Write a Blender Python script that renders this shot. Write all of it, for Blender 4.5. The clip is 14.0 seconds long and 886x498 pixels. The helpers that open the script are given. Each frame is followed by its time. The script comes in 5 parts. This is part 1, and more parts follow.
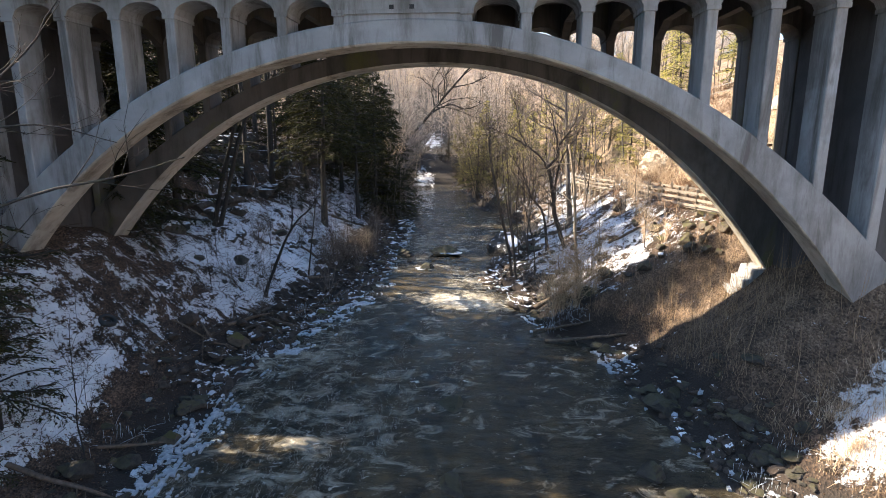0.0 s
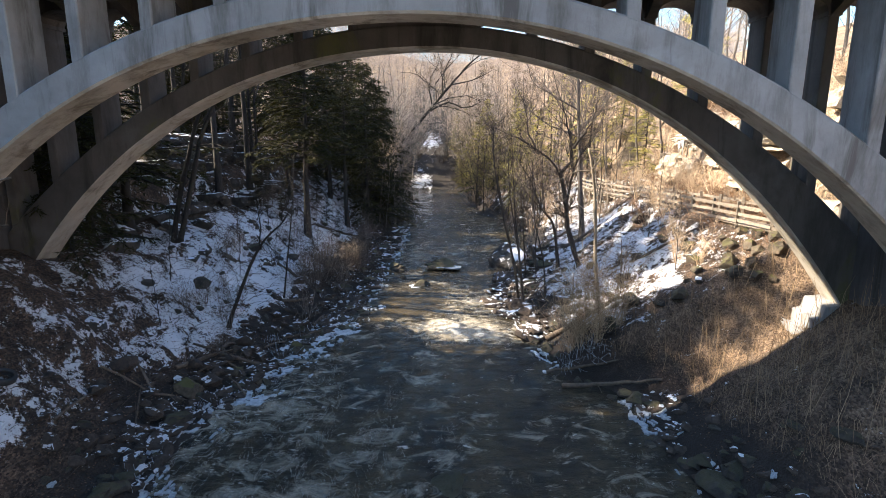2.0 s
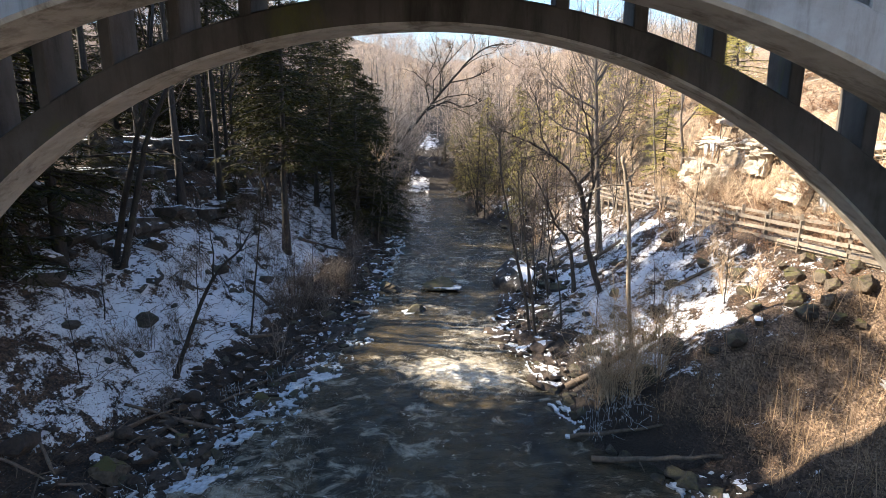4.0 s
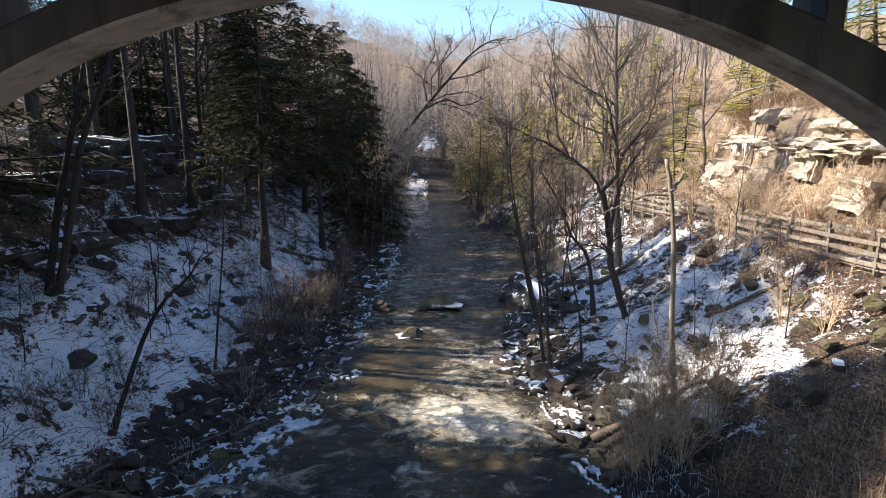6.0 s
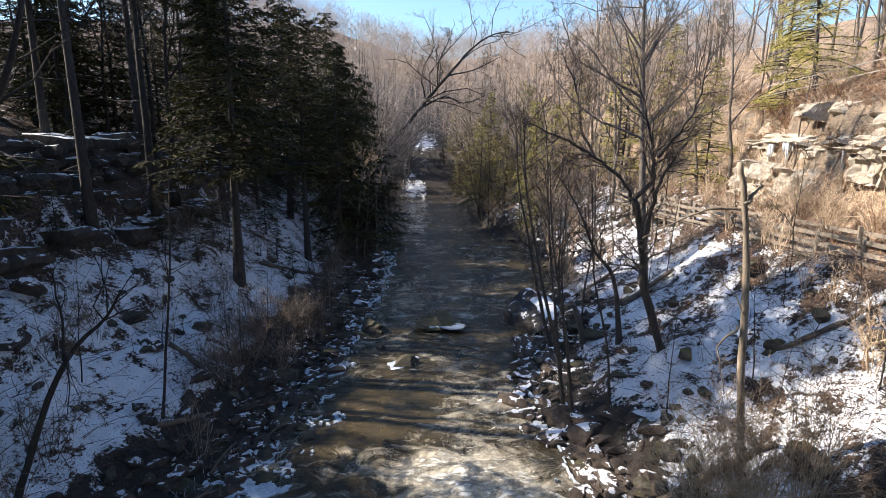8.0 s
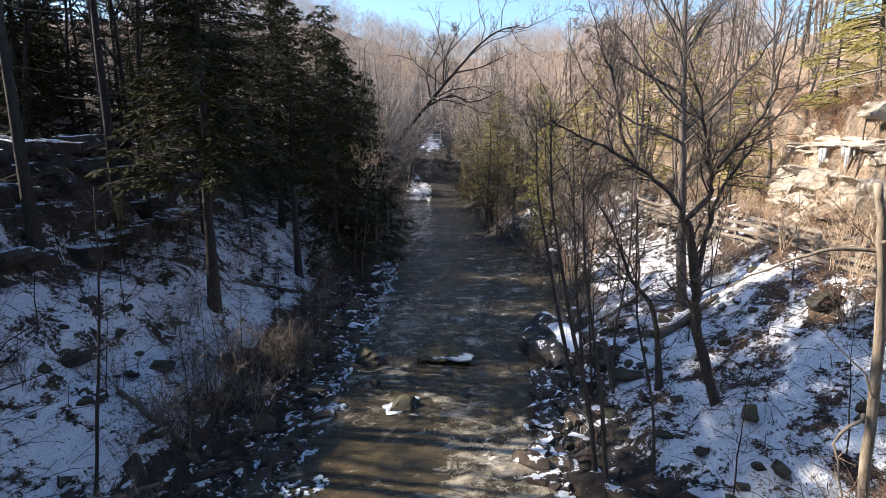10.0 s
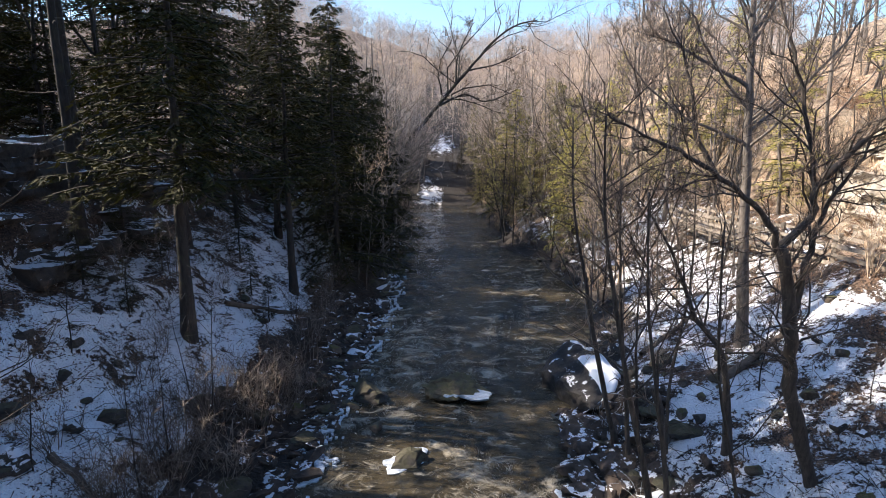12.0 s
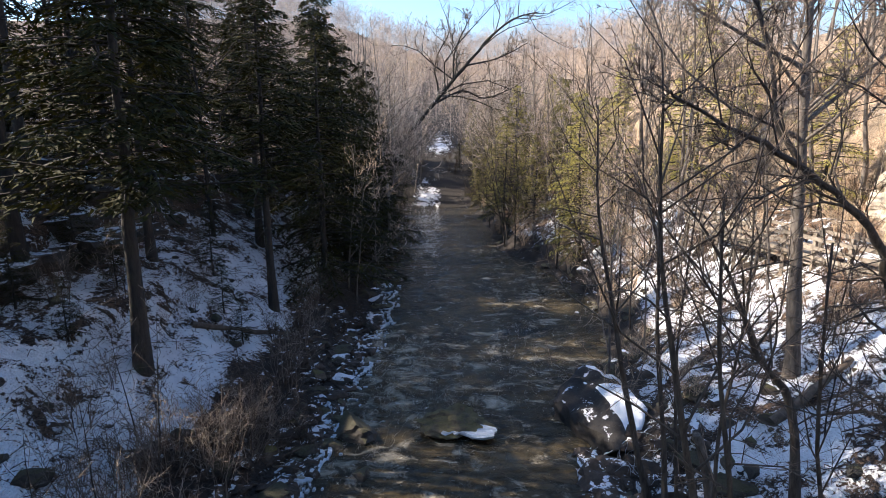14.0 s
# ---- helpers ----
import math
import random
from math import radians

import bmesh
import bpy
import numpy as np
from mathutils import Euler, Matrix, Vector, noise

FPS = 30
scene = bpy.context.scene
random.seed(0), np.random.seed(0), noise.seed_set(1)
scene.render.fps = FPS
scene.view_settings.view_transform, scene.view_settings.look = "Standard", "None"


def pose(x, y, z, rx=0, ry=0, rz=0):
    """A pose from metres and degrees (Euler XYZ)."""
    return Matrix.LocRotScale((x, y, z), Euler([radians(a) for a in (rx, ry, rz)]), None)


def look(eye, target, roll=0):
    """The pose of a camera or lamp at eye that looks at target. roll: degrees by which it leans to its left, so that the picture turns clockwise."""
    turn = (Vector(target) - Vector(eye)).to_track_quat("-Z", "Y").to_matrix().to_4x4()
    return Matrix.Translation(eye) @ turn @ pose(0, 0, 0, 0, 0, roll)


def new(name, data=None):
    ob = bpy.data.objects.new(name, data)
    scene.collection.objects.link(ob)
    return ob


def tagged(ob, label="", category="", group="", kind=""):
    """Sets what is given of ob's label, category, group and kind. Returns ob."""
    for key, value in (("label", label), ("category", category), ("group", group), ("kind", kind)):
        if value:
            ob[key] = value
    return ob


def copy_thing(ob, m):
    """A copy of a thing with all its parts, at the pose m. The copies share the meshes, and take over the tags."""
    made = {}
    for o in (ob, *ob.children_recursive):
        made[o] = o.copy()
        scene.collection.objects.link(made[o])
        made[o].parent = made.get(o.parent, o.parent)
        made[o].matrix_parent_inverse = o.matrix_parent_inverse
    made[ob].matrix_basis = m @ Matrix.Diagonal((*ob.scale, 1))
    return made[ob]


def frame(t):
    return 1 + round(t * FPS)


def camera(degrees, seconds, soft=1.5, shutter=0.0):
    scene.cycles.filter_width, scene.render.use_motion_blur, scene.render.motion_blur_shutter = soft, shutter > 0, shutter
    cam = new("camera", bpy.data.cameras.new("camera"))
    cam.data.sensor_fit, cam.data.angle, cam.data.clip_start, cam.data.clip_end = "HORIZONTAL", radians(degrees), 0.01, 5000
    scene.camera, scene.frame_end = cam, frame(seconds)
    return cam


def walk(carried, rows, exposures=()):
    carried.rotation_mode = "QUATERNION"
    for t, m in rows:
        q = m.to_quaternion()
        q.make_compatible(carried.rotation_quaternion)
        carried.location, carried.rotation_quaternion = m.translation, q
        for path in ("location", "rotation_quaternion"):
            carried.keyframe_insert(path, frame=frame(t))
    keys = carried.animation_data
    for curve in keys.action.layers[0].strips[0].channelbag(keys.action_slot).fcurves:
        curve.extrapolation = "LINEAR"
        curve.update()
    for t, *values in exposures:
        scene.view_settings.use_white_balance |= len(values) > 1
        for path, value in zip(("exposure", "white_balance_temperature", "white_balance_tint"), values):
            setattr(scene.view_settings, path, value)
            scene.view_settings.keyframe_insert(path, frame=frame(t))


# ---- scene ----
cam = camera(77.0, 14.0, soft=0.68)
METRES, EYE, TILT, LEAN, TURN = 28.0, 10.1, -12.0, 0.0, 0.0
ROWS = [
    (0.0, 0.0, 0.0, 0.0, 0.0, 0.0, -0.0),
    (0.5, 0.0004, 0.021, 0.0041, -0.01, -0.01, -0.02),
    (1.0, 0.0007, 0.0616, 0.0121, -0.02, 0.01, -0.04),
    (1.5, 0.0019, 0.113, 0.0242, -0.08, -0.02, -0.04),
    (2.0, 0.0038, 0.1665, 0.0376, -0.15, -0.05, -0.07),
    (2.5, 0.0056, 0.2163, 0.0505, -0.15, -0.06, -0.05),
    (3.0, 0.0053, 0.2605, 0.0626, -0.22, -0.08, -0.07),
    (5.5, 0.0047, 0.4436, 0.1003, -0.45, -0.02, 0.02),
    (6.0, 0.0049, 0.4795, 0.1051, -0.46, -0.01, 0.05),
    (6.5, 0.0045, 0.5151, 0.1104, -0.54, -0.04, 0.03),
    (7.0, 0.0044, 0.55, 0.1166, -0.58, -0.04, 0.03),
    (7.5, 0.0043, 0.5846, 0.1232, -0.61, -0.03, 0.0),
    (8.0, 0.0049, 0.6185, 0.1291, -0.59, 0.02, 0.03),
    (10.5, 0.0072, 0.7788, 0.1676, 0.56, -0.02, -0.25),
    (11.0, 0.0065, 0.8106, 0.1726, 1.1, 0.12, -0.41),
    (11.5, 0.0039, 0.8421, 0.1786, 1.16, 0.14, -0.47),
    (12.0, 0.0036, 0.8745, 0.1848, 1.14, 0.15, -0.42),
    (12.5, 0.004, 0.9062, 0.1904, 1.17, 0.12, -0.32),
    (13.0, 0.003, 0.9384, 0.1952, 1.06, 0.16, -0.25),
    (13.5, 0.0033, 0.967, 0.1997, 1.03, 0.2, -0.12),
    (14.0, 0.0034, 0.9785, 0.2008, 0.97, 0.18, -0.07),
]
walk(cam, [(t, pose(0, 0, EYE, TILT, LEAN, TURN) @ pose(METRES * x, METRES * y, METRES * z, 90 + pitch, roll, yaw)) for t, x, y, z, yaw, pitch, roll in ROWS],
     exposures=[(0.0, 2.08, 5900.0, 8.0), (3.0, 2.1, 5900.0, 8.0), (5.5, 1.66, 5600.0, 8.5), (7.0, 1.46, 5500.0, 9.0), (8.0, 1.44, 5500.0, 9.5), (11.0, 1.58, 5480.0, 10.5), (14.0, 1.73, 5580.0, 10.5)])

# ---- world, sun ----
SUN_TO = Vector((-1.38, 0.24, 1.0)).normalized()
world = bpy.data.worlds.new("sky")
scene.world = world
world.use_nodes = True
wn = world.node_tree.nodes
sky = wn.new("ShaderNodeTexSky")
sky.sky_type = "NISHITA"
sky.sun_disc = False
sky.sun_elevation = math.asin(SUN_TO.z)
sky.sun_rotation = math.atan2(SUN_TO.x, SUN_TO.y)
sky.air_density, sky.dust_density, sky.ozone_density = 1.3, 1.0, 3.0
world.node_tree.links.new(sky.outputs[0], wn["Background"].inputs[0])
wn["Background"].inputs[1].default_value = 0.086
sun = new("sun", bpy.data.lights.new("sun", "SUN"))
sun.data.energy, sun.data.angle, sun.data.color = 5.0, radians(0.6), (1.0, 0.80, 0.57)
sun.matrix_world = look((0, 0, 60), Vector((0, 0, 60)) - SUN_TO)


# ---- materials ----
def material(name, rough=0.8, metal=0.0):
    m = bpy.data.materials.new(name)
    m.use_nodes = True
    b = m.node_tree.nodes["Principled BSDF"]
    b.inputs["Roughness"].default_value, b.inputs["Metallic"].default_value = rough, metal
    return m, m.node_tree, b


def node(nt, kind, **sets):
    n = nt.nodes.new(kind)
    for k, v in sets.items():
        n.inputs[k.replace("_", " ")].default_value = v
    return n


def ramp(nt, src, *stops):
    r = nt.nodes.new("ShaderNodeValToRGB")
    e = r.color_ramp.elements
    while len(e) < len(stops):
        e.new(0.5)
    for el, (p, c) in zip(e, stops):
        el.position, el.color = p, (*c, 1) if len(c) == 3 else c
    nt.links.new(src, r.inputs[0])
    return r.outputs[0]


def coords(nt, scale=(1, 1, 1), turn=(0, 0, 0)):
    g = nt.nodes.new("ShaderNodeNewGeometry")
    mp = nt.nodes.new("ShaderNodeMapping")
    mp.inputs["Scale"].default_value, mp.inputs["Rotation"].default_value = scale, turn
    nt.links.new(g.outputs["Position"], mp.inputs[0])
    return mp.outputs[0]


def local(nt, scale=(1, 1, 1)):
    g = nt.nodes.new("ShaderNodeTexCoord")
    mp = nt.nodes.new("ShaderNodeMapping")
    mp.inputs["Scale"].default_value = scale
    nt.links.new(g.outputs["Object"], mp.inputs[0])
    return mp.outputs[0]


def noise_tex(nt, vec, scale, detail=6.0, rough=0.6, warp=0.0):
    n = node(nt, "ShaderNodeTexNoise", Scale=scale, Detail=detail, Roughness=rough, Distortion=warp)
    nt.links.new(vec, n.inputs["Vector"])
    return n.outputs["Fac"]


def mix(nt, fac, a, b, blend="MIX"):
    n = nt.nodes.new("ShaderNodeMix")
    n.data_type, n.blend_type = "RGBA", blend
    for sock, v in ((n.inputs[0], fac), (n.inputs[6], a), (n.inputs[7], b)):
        if isinstance(v, (int, float)):
            sock.default_value = v
        elif isinstance(v, tuple):
            sock.default_value = (*v, 1)
        else:
            nt.links.new(v, sock)
    return n.outputs[2]


def maths(nt, op, a, b=0.0):
    n = nt.nodes.new("ShaderNodeMath")
    n.operation = op
    for sock, v in zip(n.inputs, (a, b)):
        if isinstance(v, (int, float)):
            sock.default_value = v
        else:
            nt.links.new(v, sock)
    return n.outputs[0]


def bump(nt, b, height, strength, dist):
    n = node(nt, "ShaderNodeBump", Strength=strength, Distance=dist)
    nt.links.new(height, n.inputs["Height"])
    nt.links.new(n.outputs[0], b.inputs["Normal"])


def jitter(nt, colour, low=0.75, high=1.2):
    """Brightness that differs from object to object."""
    o = nt.nodes.new("ShaderNodeObjectInfo")
    r = ramp(nt, o.outputs["Random"], (0, (low,) * 3), (1, (high,) * 3))
    return mix(nt, 1.0, colour, r, "MULTIPLY")


def m_concrete(name="weathered grey concrete", tint=(1.0, 1.0, 1.0), algae=False):
    m, nt, b = material(name, 0.85)
    p = coords(nt)
    base = ramp(nt, noise_tex(nt, p, 0.5, 8, 0.65), (0.3, (0.19, 0.187, 0.183)), (0.7, (0.345, 0.34, 0.335)))
    streak = ramp(nt, noise_tex(nt, coords(nt, (1.6, 1.6, 0.30)), 0.8, 9, 0.72), (0.34, (0.45, 0.42, 0.38)), (0.52, (1, 1, 1)))
    c = mix(nt, 0.75, base, streak, "MULTIPLY")
    blot = ramp(nt, noise_tex(nt, p, 0.28, 4, 0.6, 1.0), (0.58, (0, 0, 0)), (0.7, (1, 1, 1)))
    c = mix(nt, blot, c, mix(nt, 0.5, c, (0.42, 0.45, 0.47)))
    damp = ramp(nt, noise_tex(nt, coords(nt, (0.9, 0.9, 0.12)), 0.9, 6, 0.7, 0.5), (0.54, (0, 0, 0)), (0.66, (0.8, 0.8, 0.8)))
    c = mix(nt, damp, c, (0.075, 0.066, 0.055))
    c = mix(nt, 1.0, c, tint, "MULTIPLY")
    if algae:
        green = ramp(nt, noise_tex(nt, coords(nt, (0.5, 0.5, 0.25)), 0.7, 6, 0.7, 0.6), (0.56, (0, 0, 0)), (0.68, (0.75, 0.75, 0.75)))
        c = mix(nt, green, c, (0.10, 0.10, 0.022))
    nt.links.new(c, b.inputs["Base Color"])
    bump(nt, b, noise_tex(nt, p, 9, 8, 0.7), 0.5, 0.03)
    return m


def m_ground():
    m, nt, b = material("leaf litter, rock and patchy snow", 0.95)
    p = coords(nt)
    leaf = node(nt, "ShaderNodeTexVoronoi", Scale=21.0)
    nt.links.new(coords(nt, (1.0, 0.7, 1.0)), leaf.inputs["Vector"])
    lc = ramp(nt, leaf.outputs["Color"], (0.1, (0.028, 0.019, 0.013)), (0.5, (0.085, 0.057, 0.039)), (0.9, (0.21, 0.145, 0.10)))
    patch = ramp(nt, noise_tex(nt, p, 1.1, 12, 0.74), (0.35, (0.25, 0.25, 0.26)), (0.65, (1.15, 1.08, 1.0)))
    lc = mix(nt, 1.0, lc, patch, "MULTIPLY")
    # paler litter: dry leaves, with sunlight on the open slopes put into the colour
    a_lit_dry = nt.nodes.new("ShaderNodeAttribute")
    a_lit_dry.attribute_name = "dry"
    dry = ramp(nt, leaf.outputs["Color"], (0.1, (0.20, 0.14, 0.095)), (0.5, (0.42, 0.315, 0.215)), (0.9, (0.60, 0.49, 0.36)))
    lc = mix(nt, a_lit_dry.outputs["Fac"], lc, mix(nt, 1.0, dry, patch, "MULTIPLY"))
    # rock behind the cliff slabs, darkened to paint the shade of crevices
    rk = ramp(nt, noise_tex(nt, coords(nt, (0.5, 0.5, 3.0)), 1.5, 9, 0.7), (0.3, (0.05, 0.04, 0.03)), (0.7, (0.30, 0.24, 0.17)))
    a_rock = nt.nodes.new("ShaderNodeAttribute")
    a_rock.attribute_name = "rock"
    c = mix(nt, a_rock.outputs["Fac"], lc, rk)
    a_wet = nt.nodes.new("ShaderNodeAttribute")
    a_wet.attribute_name = "wet"
    c = mix(nt, a_wet.outputs["Fac"], c, (0.026, 0.021, 0.017))
    a_snow = nt.nodes.new("ShaderNodeAttribute")
    a_snow.attribute_name = "snow"
    n1 = noise_tex(nt, p, 0.95, 10, 0.74, 0.5)
    n2 = noise_tex(nt, p, 7.0, 7, 0.78, 0.6)
    s = maths(nt, "ADD", a_snow.outputs["Fac"], maths(nt, "ADD", maths(nt, "MULTIPLY", maths(nt, "SUBTRACT", n1, 0.5), 2.6), maths(nt, "MULTIPLY", maths(nt, "SUBTRACT", n2, 0.5), 1.5)))
    mask = ramp(nt, s, (0.47, (0, 0, 0)), (0.54, (1, 1, 1)))
    snow_c = ramp(nt, noise_tex(nt, p, 2.0, 6, 0.7), (0.3, (0.70, 0.71, 0.74)), (0.7, (0.88, 0.88, 0.90)))
    c = mix(nt, mask, c, snow_c)
    nt.links.new(c, b.inputs["Base Color"])
    h = maths(nt, "ADD", maths(nt, "MULTIPLY", mask, 1.3), maths(nt, "ADD", maths(nt, "MULTIPLY", leaf.outputs["Distance"], 1.2), maths(nt, "MULTIPLY", noise_tex(nt, p, 3.0, 8, 0.7), 1.5)))
    bump(nt, b, h, 0.9, 0.06)
    return m


def m_water():
    m, nt, b = material("shallow brown river water", 0.16)
    murk = ramp(nt, noise_tex(nt, coords(nt, (1.0, 0.6, 1.0)), 0.45, 6, 0.62, 1.2), (0.32, (0.012, 0.014, 0.012)), (0.68, (0.085, 0.066, 0.036)))
    a = nt.nodes.new("ShaderNodeAttribute")
    a.attribute_name = "foam"
    foam = a.outputs["Fac"]
    # air churned into the water
    churn = noise_tex(nt, coords(nt, (0.8, 1.2, 1.0)), 1.0, 12, 0.72, 0.8)
    air = ramp(nt, maths(nt, "ADD", churn, maths(nt, "MULTIPLY", foam, 0.12)), (0.60, (0, 0, 0)), (0.84, (1, 1, 1)))
    murk = mix(nt, air, murk, (0.62, 0.56, 0.44))
    # thin streaks of foam drawn out by the current
    n1 = noise_tex(nt, coords(nt, (1.3, 0.42, 1.0), (0, 0, 0.25)), 1.2, 11, 0.68, 1.2)
    ridge = maths(nt, "ABSOLUTE", maths(nt, "SUBTRACT", n1, 0.5))
    holes = maths(nt, "MULTIPLY", noise_tex(nt, coords(nt), 2.0, 10, 0.8, 0.5), 0.062)
    f = maths(nt, "SUBTRACT", maths(nt, "MULTIPLY", maths(nt, "MINIMUM", foam, 0.8), 0.050), maths(nt, "ADD", ridge, holes))
    lace = ramp(nt, f, (0.0, (0, 0, 0)), (0.012, (0.8, 0.8, 0.8)))
    # broken crests and boiling patches
    fleck = noise_tex(nt, coords(nt, (0.9, 1.6, 1.0)), 2.3, 12, 0.72, 0.9)
    crest = ramp(nt, maths(nt, "ADD", fleck, maths(nt, "MULTIPLY", foam, 0.085)), (0.665, (0, 0, 0)), (0.735, (0.95, 0.95, 0.95)))
    mask = maths(nt, "MAXIMUM", lace, crest)
    c = mix(nt, mask, murk, (0.74, 0.71, 0.63))
    nt.links.new(c, b.inputs["Base Color"])
    nt.links.new(ramp(nt, mask, (0, (0.05,) * 3), (1, (0.7,) * 3)), b.inputs["Roughness"])
    b.inputs["IOR"].default_value = 1.33
    h = maths(nt, "ADD", noise_tex(nt, coords(nt, (0.7, 1.5, 1.0)), 1.9, 9, 0.64, 0.9), maths(nt, "MULTIPLY", mask, 0.3))
    bump(nt, b, h, 1.0, 0.20)
    return m


def m_bark(name, dark, light, moss=0.0):
    m, nt, b = material(name, 0.9)
    p = local(nt, (1, 1, 0.22))
    n = noise_tex(nt, p, 14, 7, 0.7)
    c = ramp(nt, n, (0.32, dark), (0.68, light))
    if moss:
        c = mix(nt, ramp(nt, noise_tex(nt, local(nt), 1.2, 5, 0.6), (0.55, (0, 0, 0)), (0.7, (moss,) * 3)), c, (0.07, 0.085, 0.02))
    nt.links.new(jitter(nt, c, 0.8, 1.2), b.inputs["Base Color"])
    bump(nt, b, n, 0.7, 0.03)
    return m


def m_plain(name, dark, light, scale=6.0, rough=0.85, vary=True, relief=0.02):
    m, nt, b = material(name, rough)
    p = local(nt)
    n = noise_tex(nt, p, scale, 8, 0.68)
    c = ramp(nt, n, (0.3, dark), (0.7, light))
    nt.links.new(jitter(nt, c) if vary else c, b.inputs["Base Color"])
    bump(nt, b, n, 0.7, relief)
    return m


def m_leafy(name, dark, light, thin=0.0):
    """Foliage or twigs whose pieces differ one from the next."""
    m, nt, b = material(name, 0.85)
    b.inputs["Specular IOR Level"].default_value = 0.2
    g = nt.nodes.new("ShaderNodeNewGeometry")
    c = ramp(nt, g.outputs["Random Per Island"], (0, dark), (1, light))
    c = jitter(nt, c, 0.8, 1.15)
    nt.links.new(c, b.inputs["Base Color"])
    if thin:
        # thin needles let some light through
        t = nt.nodes.new("ShaderNodeBsdfTranslucent")
        nt.links.new(c, t.inputs["Color"])
        mx = nt.nodes.new("ShaderNodeMixShader")
        mx.inputs[0].default_value = thin
        nt.links.new(b.outputs[0], mx.inputs[1])
        nt.links.new(t.outputs[0], mx.inputs[2])
        nt.links.new(mx.outputs[0], nt.nodes["Material Output"].inputs["Surface"])
    return m


def m_rock(name, dark, light, snow=0.0, moss=0.0):
    m, nt, b = material(name, 0.85)
    p = coords(nt)
    n = noise_tex(nt, p, 3.5, 12, 0.78)
    c = ramp(nt, n, (0.32, dark), (0.68, light))
    g = nt.nodes.new("ShaderNodeNewGeometry")
    sep = nt.nodes.new("ShaderNodeSeparateXYZ")
    nt.links.new(g.outputs["Normal"], sep.inputs[0])
    if moss:
        mm = ramp(nt, maths(nt, "MULTIPLY", sep.outputs["Z"], noise_tex(nt, p, 1.8, 5, 0.6)), (0.30, (0, 0, 0)), (0.45, (moss,) * 3))
        c = mix(nt, mm, c, (0.10, 0.095, 0.022))
    if snow:
        ss = ramp(nt, maths(nt, "ADD", sep.outputs["Z"], maths(nt, "MULTIPLY", maths(nt, "SUBTRACT", noise_tex(nt, p, 2.2, 6, 0.65), 0.5), 1.6)), (1.0 - snow, (0, 0, 0)), (1.06 - snow, (1, 1, 1)))
        c = mix(nt, ss, c, (0.84, 0.85, 0.88))
    nt.links.new(jitter(nt, c, 0.8, 1.15), b.inputs["Base Color"])
    bump(nt, b, n, 1.0, 0.12)
    return m


CONCRETE = m_concrete()
# pier concrete, tinted to under a third of the plain colour
CONCRETE_DARK = m_concrete("very dark stained concrete", (0.30, 0.29, 0.29))
# brown tint of about a third, for rear rib, deck, beams and abutments
CONCRETE_BROWN = m_concrete("darker brown concrete", (0.34, 0.295, 0.25), True)
# tint above one puts the sun on the arch undersides into the colour
CONCRETE_SUNLIT = m_concrete("concrete brightened as if sunlit", (1.5, 1.39, 1.2))
GROUND = m_ground()
WATER = m_water()
BARK_DARK = m_bark("dark ridged bark", (0.012, 0.010, 0.009), (0.046, 0.038, 0.031), 0.3)
BARK_BROWN = m_bark("brown-grey ridged bark", (0.024, 0.019, 0.015), (0.105, 0.085, 0.068))
BARK_GREY = m_bark("grey smooth bark", (0.055, 0.046, 0.039), (0.20, 0.17, 0.142))
BARK_PALE = m_bark("pale peeling bark", (0.11, 0.085, 0.062), (0.36, 0.30, 0.225))
TWIG_DARK = m_leafy("dark bare twigs", (0.026, 0.020, 0.016), (0.105, 0.080, 0.062))
TWIG_BROWN = m_leafy("brown bare twigs", (0.07, 0.052, 0.040), (0.28, 0.215, 0.16))
TWIG_FAWN = m_leafy("fawn bare twigs", (0.065, 0.052, 0.043), (0.30, 0.25, 0.205))
TWIG_STRAW = m_leafy("warm straw-coloured twigs", (0.28, 0.19, 0.11), (0.66, 0.50, 0.33))
TWIG_TAN = m_leafy("tan bare twigs", (0.36, 0.26, 0.17), (0.74, 0.59, 0.42))
TWIG_GREY = m_leafy("grey-mauve bare twigs", (0.27, 0.215, 0.18), (0.60, 0.50, 0.43))
TWIG_OLIVE = m_leafy("olive bare twigs", (0.09, 0.085, 0.04), (0.24, 0.21, 0.11))
# hemlock green darkened further, standing in for the trees' backlit side
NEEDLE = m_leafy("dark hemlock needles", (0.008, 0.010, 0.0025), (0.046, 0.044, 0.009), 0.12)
# yellow-green raised in brightness so the conifers look sunlit
NEEDLE_LIT = m_leafy("sunlit yellow-green needles", (0.20, 0.185, 0.05), (0.58, 0.52, 0.16), 0.45)
NEEDLE_OLIVE = m_leafy("olive needles", (0.07, 0.072, 0.028), (0.30, 0.26, 0.105), 0.4)
TWIG_ASH = m_leafy("pale ash-grey twigs", (0.25, 0.21, 0.18), (0.60, 0.52, 0.45))
BRUSH = m_leafy("rusty brown brush", (0.075, 0.045, 0.030), (0.36, 0.225, 0.14))
GRASS = m_leafy("dead straw grass", (0.10, 0.066, 0.040), (0.42, 0.30, 0.18))
LEAF = m_leafy("fallen brown leaves", (0.05, 0.03, 0.02), (0.26, 0.16, 0.10))
ROCK = m_rock("dark wet sandstone", (0.015, 0.014, 0.013), (0.095, 0.080, 0.064), 0.0, 0.35)
ROCK_MOSS = m_rock("mossy sandstone", (0.03, 0.026, 0.02), (0.16, 0.125, 0.085), 0.0, 0.8)
ROCK_SNOW = m_rock("snow-dusted sandstone", (0.02, 0.018, 0.016), (0.11, 0.092, 0.074), 0.32)
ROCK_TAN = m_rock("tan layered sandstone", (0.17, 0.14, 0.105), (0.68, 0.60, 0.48))
